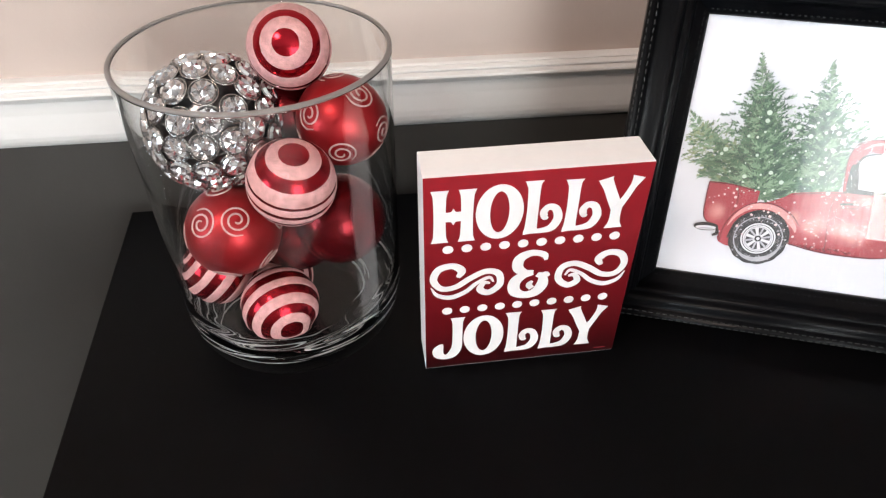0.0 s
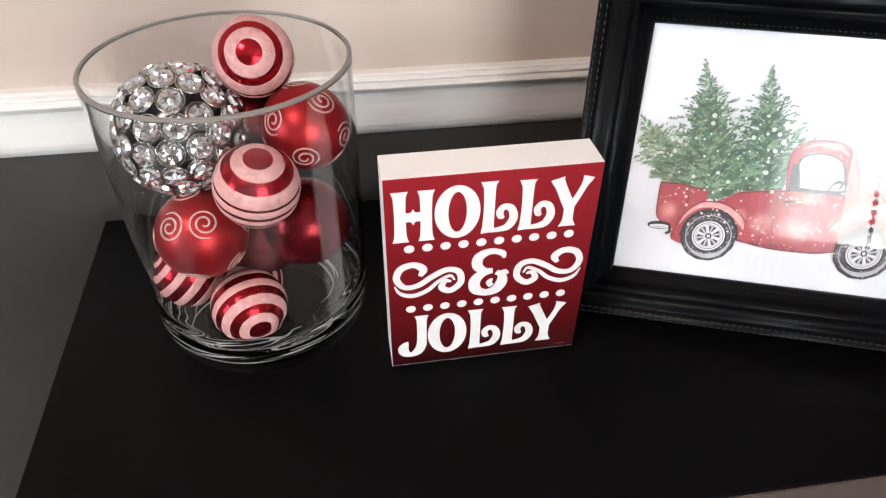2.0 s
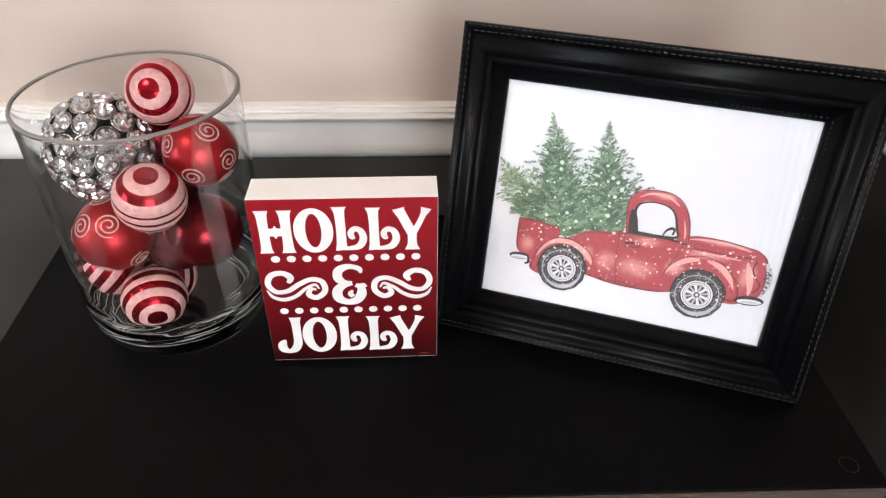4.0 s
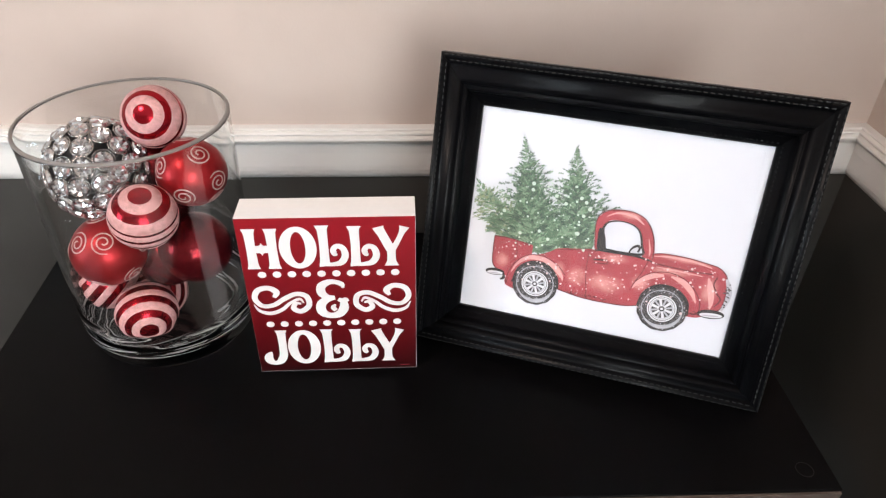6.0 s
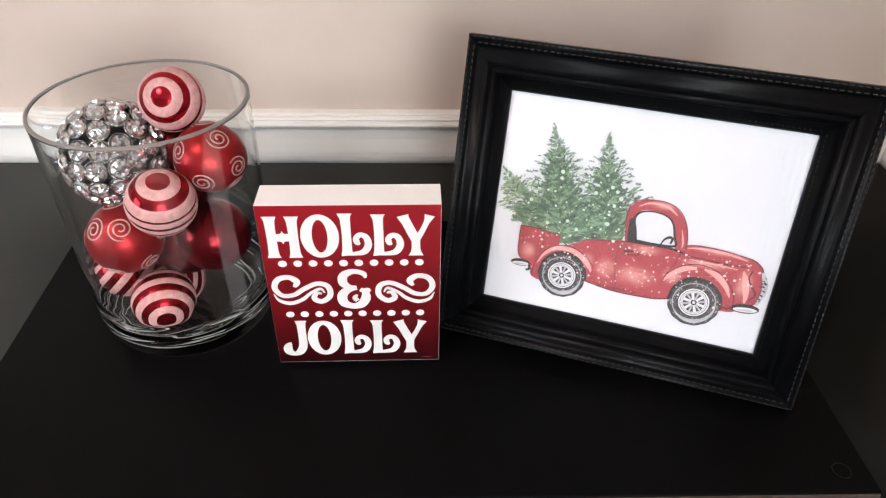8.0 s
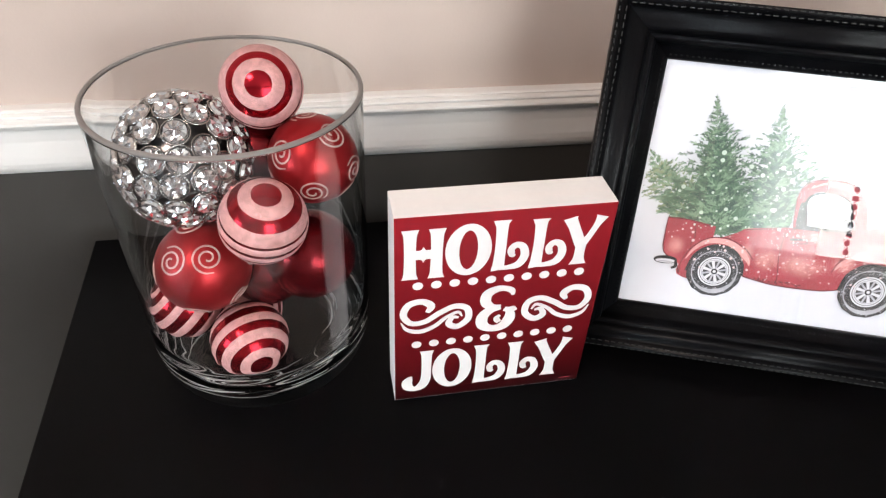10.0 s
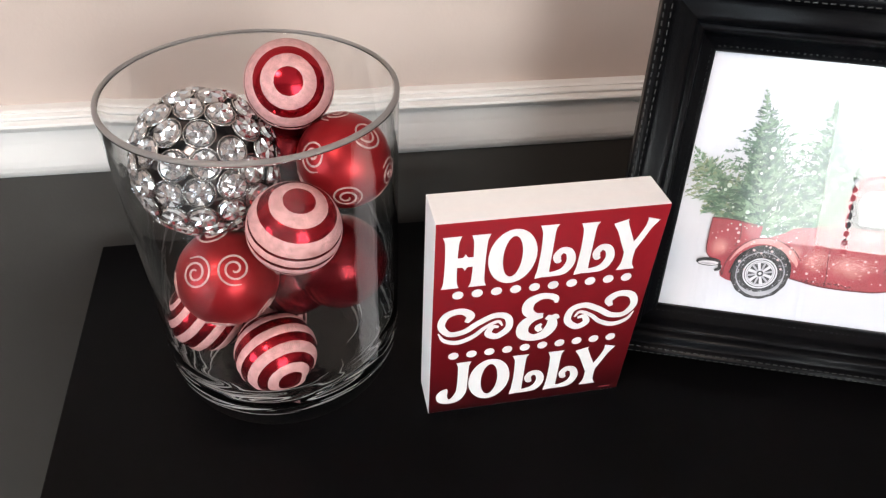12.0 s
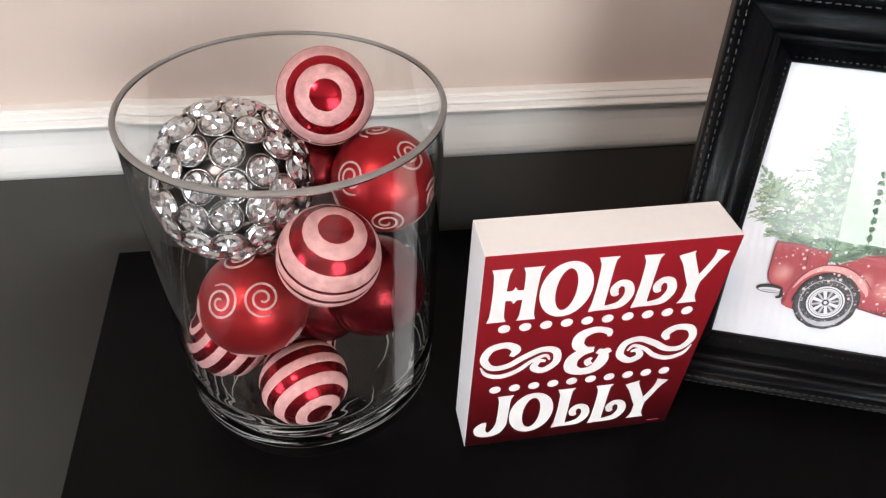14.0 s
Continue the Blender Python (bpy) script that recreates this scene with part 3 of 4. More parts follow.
def spruce(bm, z, tip, root, half, boughs, rng):
    """A spruce drawn in short strokes: boughs leave the axis in tiers, and twigs stand along each of them."""
    tip, root = np.array(tip, float), np.array(root, float)
    ln = np.linalg.norm(tip - root)
    ax = (tip - root) / ln
    px = np.array((ax[1], -ax[0]))

    def stroke(p, d, l, w):
        if p[0] + d[0] * l < -97 and p[1] < -18 or p[0] + d[0] * l < -108 and p[1] < -8 or p[0] + d[0] * l < -121.5 or p[0] + d[0] * l > -5 and p[1] < 16:
            return
        q = np.array((-d[1], d[0]))
        zz = z + rng.random() * 0.00003
        m = p + d * l * .45
        bm.faces.new([bm.verts.new((v[0] * MM, v[1] * MM, zz)) for v in (p, m + q * w, p + d * l, m - q * w)])

    def fan(p, d, l, thick):
        """The end of a bough: needles that spread from a twig."""
        stroke(p, d, l, thick * .8)
        for k in range(9):
            f = rng.uniform(.0, .9)
            a = (.75 - .35 * f) * rng.choice((-1, 1)) * rng.uniform(.6, 1.2)
            e = d * math.cos(a) + np.array((-d[1], d[0])) * math.sin(a)
            stroke(p + d * l * f, e, l * rng.uniform(.28, .50), thick * rng.uniform(.4, .75))

    stroke(tip - ax * ln * .24, ax, ln * .24, .50)
    for s, reach in ((.95, .014), (.915, .030), (.88, .040), (.845, .055), (.81, .075), (.775, .095)):   # sparse whorls under the leader
        for side in (-1, 1):
            d = px * side + ax * rng.uniform(.45, 1.0)
            d = d / np.linalg.norm(d)
            l = half * reach * rng.uniform(.75, 1.35)
            p = root + ax * ln * (s + rng.uniform(-.012, .012))
            stroke(p, d, l, .42)
            for k in range(int(l * .9)):
                a = rng.choice((-.7, .7)) * rng.uniform(.7, 1.2)
                e = d * math.cos(a) + np.array((-d[1], d[0])) * math.sin(a)
                stroke(p + d * l * rng.uniform(.1, .8), e, l * .3 + .4, .30)
    for k in range(int(ln * .16)):   # needles close to the upper stem
        d = px * rng.choice((-1, 1)) + ax * rng.uniform(.5, 1.4)
        stroke(root + ax * ln * rng.uniform(.72, .96), d / np.linalg.norm(d), rng.uniform(1.5, 3.4), .34)
    tiers = 12
    spread = {(t, f): rng.uniform(.55, 1.25) for t in range(tiers) for f in (-1, 1)}
    for (tier, flank), far in spread.items():   # in each tier one bough stands out to both sides
        s = (tier + .4) / tiers * .76
        d = px * flank + ax * rng.uniform(.05, .55)
        d = d / np.linalg.norm(d)
        l = rng.uniform(7, 13) * (.20 + .85 * (1 - s))
        p = root + ax * ln * s + px * flank * max(0.0, half * .66 * (1 - s) ** 1.12 * far - l * .45)
        fan(p, d, l, .8 * (.4 + .6 * (1 - s)))
    for i in range(boughs):
        tier = rng.randrange(tiers)
        s = (tier + rng.uniform(0, .75)) / tiers * .76
        u = 1 - s
        side = rng.choice((-1, 1)) * rng.uniform(.0, 1.0) ** .85
        wide = half * .64 * (u ** 1.12) * min(1.0, .86 + s * 2.0) * spread[tier, 1 if side > 0 else -1]
        reach = wide * abs(side) ** .8
        base = root + ax * ln * s
        d = px * (1 if side > 0 else -1) + ax * (rng.uniform(-.1, .75) + .45 * s)
        d = d / np.linalg.norm(d)
        start = rng.uniform(0, 1)
        l = rng.uniform(4.5, 11.5) * (.14 + 1.0 * u)
        p = base + d * max(0.0, reach - l * .8) * start - ax * reach * .16 * start * start
        e = d + ax * rng.uniform(-.3, .9) * (1 - abs(side)) * 1.6
        fan(p - px * rng.uniform(-2, 2), e / np.linalg.norm(e), l, rng.uniform(.6, 1.1) * (.34 + .6 * u))


def wash(bm, z, tip, root, half, rng):
    """The soft ground of colour under a spruce, jagged where its boughs end."""
    tip, root = np.array(tip, float), np.array(root, float)
    ax = (tip - root) / np.linalg.norm(tip - root)
    px = np.array((ax[1], -ax[0]))
    right, left = [], []
    for side, edge in ((1, right), (-1, left)):
        for i in range(34):
            s = i / 33 * .70
            w = half * .36 * ((1 - s) ** 1.35) * min(1.0, .8 + s * 2) * rng.uniform(.55, 1.15)
            q = root + (tip - root) * (s + rng.uniform(-.008, .008)) + px * side * w
            edge.append((min(q[0], -6.5) if q[1] < 14 else q[0], q[1]))
    rows = [[bm.verts.new((q[0] * MM, q[1] * MM, z)) for q in edge] for edge in (left, right)]
    for i in range(33):
        bm.faces.new((rows[0][i], rows[1][i], rows[1][i + 1], rows[0][i + 1]))


rng = random.Random(5)
for tip, root, half, n, mats, label in (((-125, 33), (-74, -28), 74, 420, (INK_SPRUCE_PALE, INK_SPRUCE, INK_SPRUCE_LIGHT), "pale green spruce leaning back"),
                                        ((-35.5, 77), (-20, -22), 80, 560, (INK_SPRUCE, INK_SPRUCE_DEEP, INK_SPRUCE_LIGHT), "green spruce"),
                                        ((-82.8, 78.5), (-58, -31), 88, 760, (INK_SPRUCE, INK_SPRUCE_DEEP, INK_SPRUCE_LIGHT), "green spruce")):
    if mats[0] is not INK_SPRUCE_PALE:
        drawn("spruce_wash", INK_WASH, lambda bm, z: wash(bm, z, tip, root, half, rng), "soft green wash")
    LAYER[0] += .00002
    drawn("spruce", mats[0], lambda bm, z: spruce(bm, z, tip, root, half, n, rng), label)
    LAYER[0] += .00004
    drawn("spruce_shade", mats[1], lambda bm, z: spruce(bm, z, tip, root, half * .85, n // 3, rng), "darker strokes")
    drawn("spruce_light", mats[2], lambda bm, z: spruce(bm, z, tip, root, half * .95, n // 5, rng), "lighter strokes")
    LAYER[0] += .00004
# the truck
drawn("truck_bed", INK_RED, flat([(-97, -21), (-86, -20.5), (-72, -22), (-60, -24), (-60, -50), (-80, -60), (-84, -58), (-93, -53), (-96, -48), (-97, -34)], False))
drawn("truck_body", INK_RED, flat([(-81, -68), (-80, -56), (-74, -43.5), (-63, -34.5), (-52, -31.5), (-42, -26), (-37, -22.5), (-20, -19.5), (-2, -17), (20, -17), (44, -17), (46, -11.5), (56, -9.2), (76, -9.2), (95, -11.5), (103, -13),
                                  (110, -18), (112.5, -24), (114, -36), (113, -50), (104, -58), (96, -63), (88, -64), (60, -65), (42, -63.5), (27, -66), (-5, -66.3), (-31, -62.5), (-42, -70), (-62, -72)], True, 3))
drawn("cab", INK_RED, line([(-1.5, -17, 2.6), (-3.5, 0, 3.2), (-2.6, 10, 4.2), (2.5, 16.2, 4.4), (11.5, 18.4, 4.6), (25, 17.4, 5.2), (33.6, 11.5, 5.2), (39.0, 2, 5.0), (41.8, -9, 4.8), (42.5, -17, 4.6)]))
drawn("roof_shine", INK_PINK, line([(1, 15.5, .3), (10, 20.2, .9), (24, 19.8, 1.1), (34, 13.8, .6)], [(40.5, 2, .3), (43.5, -9, .8), (43.6, -14, .3)]))
drawn("window_line", INK_BLACK, line([(4, -14.6, 1.0), (1.0, -3, 1.3), (.2, 5, 1.1), (4.0, 10.8, .8), (14.1, 13.3, .6), (25.7, 11.4, .7), (32.4, 5.4, .9), (35.9, -6.0, 1.0), (37.4, -13.6, 1.1), (20, -15.4, 1.1), (4, -15.2, 1.3)]))
drawn("headrest", INK_BLACK, flat([(-3.6, 3.0), (-.4, 3.4), (2.6, -2), (4.4, -9), (4.8, -15.2), (-2, -16.2), (-3.4, -8)]))
drawn("steering_wheel", INK_BLACK, line([(26, -14, .6), (28, -9.5, .9), (32, -6.6, 1.2), (34.5, -8, 1.0), (33.5, -12.4, .8)]))
drawn("cab_base_line", INK_BLACK, line([(-4, -17.2, .6), (8, -16.8, .9), (30, -16.2, 1.0), (42, -17.6, .9), (47, -18.6, .5)]))
drawn("fender_shine", INK_PINK, line([(-77, -54, .4), (-72, -44.5, 1.2), (-63, -37.0, 2.0), (-50, -35.6, 2.2), (-39, -40, 2.4), (-30, -48.5, 1.6), (-28, -53, .4)]))
drawn("fender_shine", INK_PINK, line([(35, -47, .4), (40, -39, 2.0), (49, -32.4, 2.6), (60, -29.4, 1.2)], [(66, -29, .8), (77, -32.5, 2.6), (86, -40.5, 2.2), (91.5, -50, .5)]))
drawn("hood_shine", INK_PINK, line([(48, -13.2, .3), (60, -11.4, .9), (80, -11.6, 1.0), (98, -14.6, .4)], [(52, -22.6, .3), (70, -23.0, .8), (92, -23.6, .4)]))
drawn("nose_shine", INK_PINK, line([(97, -24, .6), (100.5, -33, 2.6), (103.5, -45, 2.2), (104, -53, .5)]))


def mottle(cx, cy, rx, ry, n):
    """A soft patch of many small strokes, thinning out from its middle."""
    def fill(bm, z):
        for i in range(n):
            x, y, s = rng.gauss(cx, rx * .55), rng.gauss(cy, ry * .55), rng.uniform(.3, 1.0)
            bm.faces.new([bm.verts.new((q[0] * MM, q[1] * MM, z + i * 1e-7)) for q in oval(x, y, s * 1.5, s * .8, 7, rng.uniform(-.6, .6))])
    return fill


for cx, cy, rx, ry in ((-4, -63.5, 24, 1.2), (92, -60, 6, 1.5)):
    drawn("body_shade", INK_DARK, mottle(cx, cy, rx, ry, 34), "dark red mottling")
for cx, cy, rx, ry, n in ((-16, -46, 6, 7, 10), (10, -47, 15, 7, 24), (15, -22, 12, 4, 12), (41, -42, 6, 5, 10), (70, -24, 16, 2, 10)):
    drawn("pale_mottling", INK_PINK, mottle(cx, cy, rx, ry, n), "pale mottling")
for edge in ([(-8.7, -20.3, .5), (-8.2, -40, .4), (-5.2, -57.2, .5), (-4.8, -65, .5)], [(-37, -23.3, .5), (-20, -20.3, .5), (-1.3, -18.2, .5)], [(46.8, -19.5, .6), (67.5, -20.6, .7), (86, -20.8, .7), (99.3, -20, .8)],
             [(44, -19, .6), (40, -32, .5), (36, -40, .5)], [(-31, -62.5, .7), (-5, -66.2, .8), (27, -65.8, .8), (42, -63, .6)], [(104.1, -22, .9), (102.5, -29, .8), (106, -36, .9), (110.8, -42.4, .9), (107, -50, .7)],
             [(-97, -21.5, .6), (-80, -21.3, .6), (-64, -24.2, .5)], [(-76, -22, .4), (-74, -34, .5), (-76, -42, .4)]):
    drawn("body_line", INK_DARK, line([(x, y, w * .75) for x, y, w in edge]))
for edge in ([(-97, -21, .5), (-97, -34, .5), (-95, -50, .6), (-84, -58, .6), (-80, -67, .6)], [(46, -11.5, .5), (56, -9.2, .5), (76, -9.2, .5), (95, -11.5, .6), (103, -13, .7), (110, -18, .8), (112.5, -24, .8), (114, -36, .7), (113, -50, .7), (104, -57, .5)],
             [(-4.3, -16, .5), (-6.6, 0, .6), (-6.6, 11.3, .6), (-2.2, 19.6, .6), (10.2, 23.4, .6), (25.2, 23.0, .6), (36.4, 17.1, .6), (43.6, 5.3, .7), (46.8, -8.2, .7), (47, -16.5, .6)],
             [(-80, -66, .5), (-79.5, -55.5, .5), (-73.8, -43.2, .6), (-62.5, -34, .5), (-48.3, -32.8, .5), (-34.6, -38.8, .6), (-26.6, -47, .5)], [(33.3, -49, .5), (37.2, -39.2, .6), (48.8, -29.2, .6), (65, -25.8, .6), (81.4, -31.5, .6), (93.8, -46, .6), (96, -60.5, .5)]):
    drawn("outline", INK_DARK, line([(x, y, w * .7) for x, y, w in edge]))
drawn("wheel_arch", INK_BLACK, line([(-75, -64, .8), (-70, -49, 1.4), (-58, -40.5, 1.6), (-44, -41.5, 1.6), (-34, -51, 1.2), (-31, -62, .6)]))
drawn("wheel_arch", INK_BLACK, line([(42, -63, .6), (46, -49, 1.4), (57, -40, 1.6), (72, -40.5, 1.6), (84, -50, 1.2), (87, -63, .6)]))
drawn("door_handle", INK_BLACK, line([(-3.6, -26.6, .8), (8.8, -25.0, .8)]))
drawn("door_handle", INK_DARK, line([(-3.2, -29.6, .6), (8.6, -28.4, .6), (8.8, -25.4, .6)]))
drawn("grille", INK_GREY, line([(112, -22, 1.2), (116.2, -32, 2.2), (116.5, -42, 2.0), (113.5, -52, 1.0)]))
drawn("grille_flecks", INK_TYRE, mottle(115.5, -36, 2.2, 12, 26))
for cx, cy, rx, tilt in ((106, -57.3, 11.6, .10), (-92.3, -56.9, 9.2, .06)):
    drawn("bumper", INK_BLACK, flat(oval(cx, cy, rx, rx * .38, 22, tilt), False))
    drawn("bumper_chrome", INK_SNOW, flat(oval(cx + .3, cy - 1.0, rx * .84, rx * .19, 22, tilt), False))
    drawn("bumper_shine", INK_GREY, flat(oval(cx, cy - 1.5, rx * .6, rx * .07, 22, tilt), False))
drawn("bumper_hook", INK_BLACK, line([(-84, -57, 1.0), (-83.5, -61.5, 1.3), (-86.5, -63.5, .9)]))
for cx, cy, rw in ((-52.9, -61.4, 20.7), (64.2, -61.0, 21.3)):
    drawn("tyre", INK_TYRE, flat(oval(cx, cy, rw, rw, 40), False))
    drawn("tyre_edge", INK_BLACK, line([(cx + rw * math.cos(a), cy + rw * math.sin(a), .7 + .25 * math.sin(a * 13)) for a in (2 * math.pi * i / 80 for i in range(81))]))
    tread = drawn("tyre_tread", INK_GREY, lambda bm, z: [bm.faces.new([bm.verts.new((q[0] * MM, q[1] * MM, z + i * 1e-7)) for q in oval(cx + k * math.cos(a), cy + k * math.sin(a), s, s * .55, 7, a)])
                                                         for i, (a, k, s) in enumerate((rng.uniform(0, 6.28), rw * rng.uniform(.70, .97), rng.choice((.3, .4, .5, .8))) for j in range(150))], "pale flecks")
    tagged(tread, kind="stuff")
    drawn("tyre_wall", INK_GREY, line([(cx + rw * .84 * math.cos(a), cy + rw * .84 * math.sin(a), .35 + 1.5 * max(0, math.sin(a - 3.4)) ** 2) for a in (2 * math.pi * i / 60 for i in range(61))]), "dusty grey side wall")
    drawn("rim_shadow", INK_BLACK, flat(oval(cx, cy, rw * .66, rw * .66, 36), False))
    drawn("rim_ring", INK_SNOW, flat(oval(cx, cy, rw * .61, rw * .61, 36), False))
    drawn("rim_line", INK_TYRE, line([(cx + rw * .54 * math.cos(a), cy + rw * .54 * math.sin(a), .28) for a in (2 * math.pi * i / 40 for i in range(41))]))
    drawn("rim_dish", INK_GREY, flat(oval(cx, cy, rw * .49, rw * .49, 30), False))
    drawn("rim_face", INK_SNOW, flat(oval(cx, cy, rw * .45, rw * .45, 30), False))
    for i in range(6):
        a = 2 * math.pi * i / 6 + .3
        drawn("rim_gap", INK_TYRE, flat([(cx + rw * k * math.cos(a + o), cy + rw * k * math.sin(a + o)) for k, o in ((.16, -.25), (.42, -.38), (.45, 0), (.42, .38), (.16, .25))], False))
        drawn("spoke_line", INK_GREY, flat([(cx + rw * k * math.cos(a + o), cy + rw * k * math.sin(a + o)) for k, o in ((.12, -.3), (.46, -.08), (.46, .08), (.12, .3))], False))
    drawn("hub", INK_BLACK, flat(oval(cx, cy, rw * .12, rw * .12, 16), False))
    drawn("hub_shine", INK_SNOW, flat(oval(cx, cy, rw * .06, rw * .06, 12), False))


def flakes(bm, z, trees):
    for i in range(150 if trees else 230):
        if trees:
            x, y = rng.uniform(-95, -5), rng.uniform(-28, 40)
            if abs(x + 48) > 48 - max(0, y) * .7:
                continue
        else:
            x, y = rng.uniform(-96, 112), rng.uniform(-66, -14)
            if x > 52 and y > -14 or x < -78 and y < -47 or x < -34 and y < -62 or x > 84 and y < -60 or x < -38 and y > -25 or y > -17 and x < 46 or math.hypot(x + 52, y + 60) < 12 or math.hypot(x - 67, y + 60) < 12:
                continue
        r = rng.choice((.3, .4, .5, .6, .8, 1.0, 1.2) + ((1.8,) if trees else ())) * rng.uniform(.7, 1.1)
        bm.faces.new([bm.verts.new(((x + r * math.cos(a)) * MM, (y + r * math.sin(a)) * MM, z)) for a in (2 * math.pi * k / 9 for k in range(9))])


for trees, ink, label in ((True, INK_SNOW_GREEN, "pale green printed snowflakes"), (False, INK_SNOW_PINK, "pale pink printed snowflakes")):
    tagged(drawn("snowflakes", ink, lambda bm, z: flakes(bm, z, trees), label), kind="stuff")

# ---- the glass vase ----
VX, VY = -0.1098, 0.4055
vase = holder("glass_vase", pose(VX, VY, T) @ Matrix.Diagonal((1.013, 1.013, 0.978, 1)), "clear glass cylinder vase filled with Christmas baubles", "vase")
outer = [(0.0, 0.0), (0.028, 0.0), (0.053, 0.0), (0.0635, 0.0012), (0.0728, 0.0060), (0.0792, 0.0155), (0.0828, 0.031), (0.0840, 0.055), (0.0844, 0.100), (0.0848, 0.160), (0.0853, 0.2120), (0.0858, 0.2315), (0.0857, 0.2335), (0.0850, 0.2340)]
inner = [(0.0836, 0.2340), (0.0830, 0.2335), (0.0829, 0.2315), (0.0824, 0.2120), (0.0819, 0.160), (0.0814, 0.100), (0.0808, 0.057), (0.0782, 0.039), (0.0715, 0.0265), (0.0600, 0.0182), (0.045, 0.0144), (0.022, 0.0125), (0.0, 0.0125)]


def fine(profile, most):
    """The same profile with rows at most that far apart."""
    out = [profile[0]]
    for p, q in zip(profile, profile[1:]):
        n = max(1, math.ceil(math.dist(p, q) / most))
        out += [(p[0] + (q[0] - p[0]) * i / n, p[1] + (q[1] - p[1]) * i / n) for i in range(1, n + 1)]
    return out


smooth_outer = [tuple(q) for q in spline(outer, 5)]
smooth_inner = fine([tuple(q) for q in spline(inner, 8)], 0.0015)
smooth_outer[0], smooth_inner[-1] = (0.0, 0.0), (0.0, 0.0125)
glass_wall = lathe(fine([(max(0.0, r), z) for r, z in smooth_outer + smooth_inner], 0.0022), 160)
wall_z, wall_r = [z for r, z in smooth_outer], [r for r, z in smooth_outer]
for v in glass_wall.verts:   # inside, the thick foot is swirled: slanting waves that die out up the wall and towards the middle
    r, a, z = math.hypot(v.co.x, v.co.y), math.atan2(v.co.y, v.co.x), v.co.z
    if 0.0122 < z < 0.075 and 0.02 < r < np.interp(z, wall_z, wall_r) - 0.0012:
        fade = math.exp(-((z - 0.028) / 0.024) ** 2) * min(1.0, (r - 0.02) / 0.03)
        w = fade * (0.0006 * math.sin(3 * a + z * 330) + 0.0004 * math.sin(6 * a - z * 500 + 1.3) + 0.0003 * math.sin(2 * a + r * 700))
        v.co = (v.co.x * (1 + w / r), v.co.y * (1 + w / r), z + .8 * w)
body = part("vase_body", glass_wall, VASE_GLASS, vase, "", None, True)
body.visible_shadow = False
rim_ = part("rim", lathe([(0.0843 + 0.0016 * math.cos(k), 0.2348 - 0.0004 * math.cos(k) + 0.0012 * math.sin(k)) for k in (2 * math.pi * i / 14 for i in range(14))], 144, True), RIM_GLASS, vase, "greyish polished glass rim", None, True)
rim_.visible_shadow = False


def foot_swirls(count, seed):
    """Long, thin, tapering ridges that wind round the inside of the foot, pale in place of its bright reflections."""
    rnd = random.Random(seed)
    foot = sorted((z, r) for r, z in smooth_inner if z < 0.06)
    foot_z, foot_r = [z for z, r in foot], [r for z, r in foot]
    bm = bmesh.new()
    for _ in range(count):
        z0, climb = 0.0165 + 0.030 * rnd.random() ** 1.2, rnd.uniform(-0.008, 0.010)
        a0, span, wide = rnd.uniform(0, 2 * math.pi), rnd.uniform(0.5, 1.5), rnd.uniform(0.0007, 0.0019)
        n, before = 26, None
        for i in range(n + 1):
            t = i / n
            a, z = a0 + span * t, min(0.05, max(0.0145, z0 + climb * (t - 0.5) + 0.0008 * math.sin(5 * t + a0)))
            r = float(np.interp(z, foot_z, foot_r)) - 0.0006
            k = wide * math.sin(math.pi * min(0.98, max(0.02, t))) ** 0.7
            ring = [bm.verts.new(((r + dr * k) * math.cos(a), (r + dr * k) * math.sin(a), z + dz * k)) for dr, dz in ((-.5, -.2), (.3, .9), (.6, .1), (-.1, -.9))]
            if before:
                for j in range(4):
                    bm.faces.new((before[j], before[(j + 1) % 4], ring[(j + 1) % 4], ring[j]))
            else:
                bm.faces.new(ring[::-1])
            before = ring
        bm.faces.new(before)
    bmesh.ops.recalc_face_normals(bm, faces=bm.faces[:])
    return bm


swirls = part("foot_swirls", foot_swirls(34, 12), SWIRL_GLASS, vase, "swirled ridges, pale in place of reflections in the thick glass foot", None, True)
swirls.visible_shadow = False

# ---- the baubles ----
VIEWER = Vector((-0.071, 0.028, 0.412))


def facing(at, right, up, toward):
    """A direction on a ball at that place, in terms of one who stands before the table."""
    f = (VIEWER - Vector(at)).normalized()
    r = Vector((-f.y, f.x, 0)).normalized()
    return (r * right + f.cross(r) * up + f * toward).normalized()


def ball(r, lo=0.0, hi=math.pi, n=64, rows=40):
    return lathe([(max(0.0, r * math.sin(lo + (hi - lo) * i / rows)) if 0 < i < rows or lo > 0 and i == 0 or hi < math.pi and i == rows else 0.0,
                   r * math.cos(lo + (hi - lo) * i / rows)) for i in range(rows + 1)], n)


def cap(parent, r):
    part("cap", lathe([(0, -r * 1.16), (r * .15, -r * 1.16), (r * .17, -r * 1.12), (r * .17, -r * .965), (r * .12, -r * .95)], 24), SILVER, parent, "silver cap")
    lp = bmesh.new()
    pts = [Vector((r * .09 * math.cos(a), 0, -r * 1.24 + r * .09 * math.sin(a))) for a in (2 * math.pi * i / 14 for i in range(14))]
    rows = []
    for i, p in enumerate(pts):
        o = (p - Vector((0, 0, -r * 1.24))).normalized()
        rows.append([lp.verts.new(p + (o * math.cos(b) + Vector((0, 1, 0)) * math.sin(b)) * r * .016) for b in (0, 1.57, 3.14, 4.71)])
    for a, b in zip(rows, rows[1:] + rows[:1]):
        for k in range(4):
            lp.faces.new((a[k], a[(k + 1) % 4], b[(k + 1) % 4], b[k]))
    part("loop", lp, SILVER, parent)


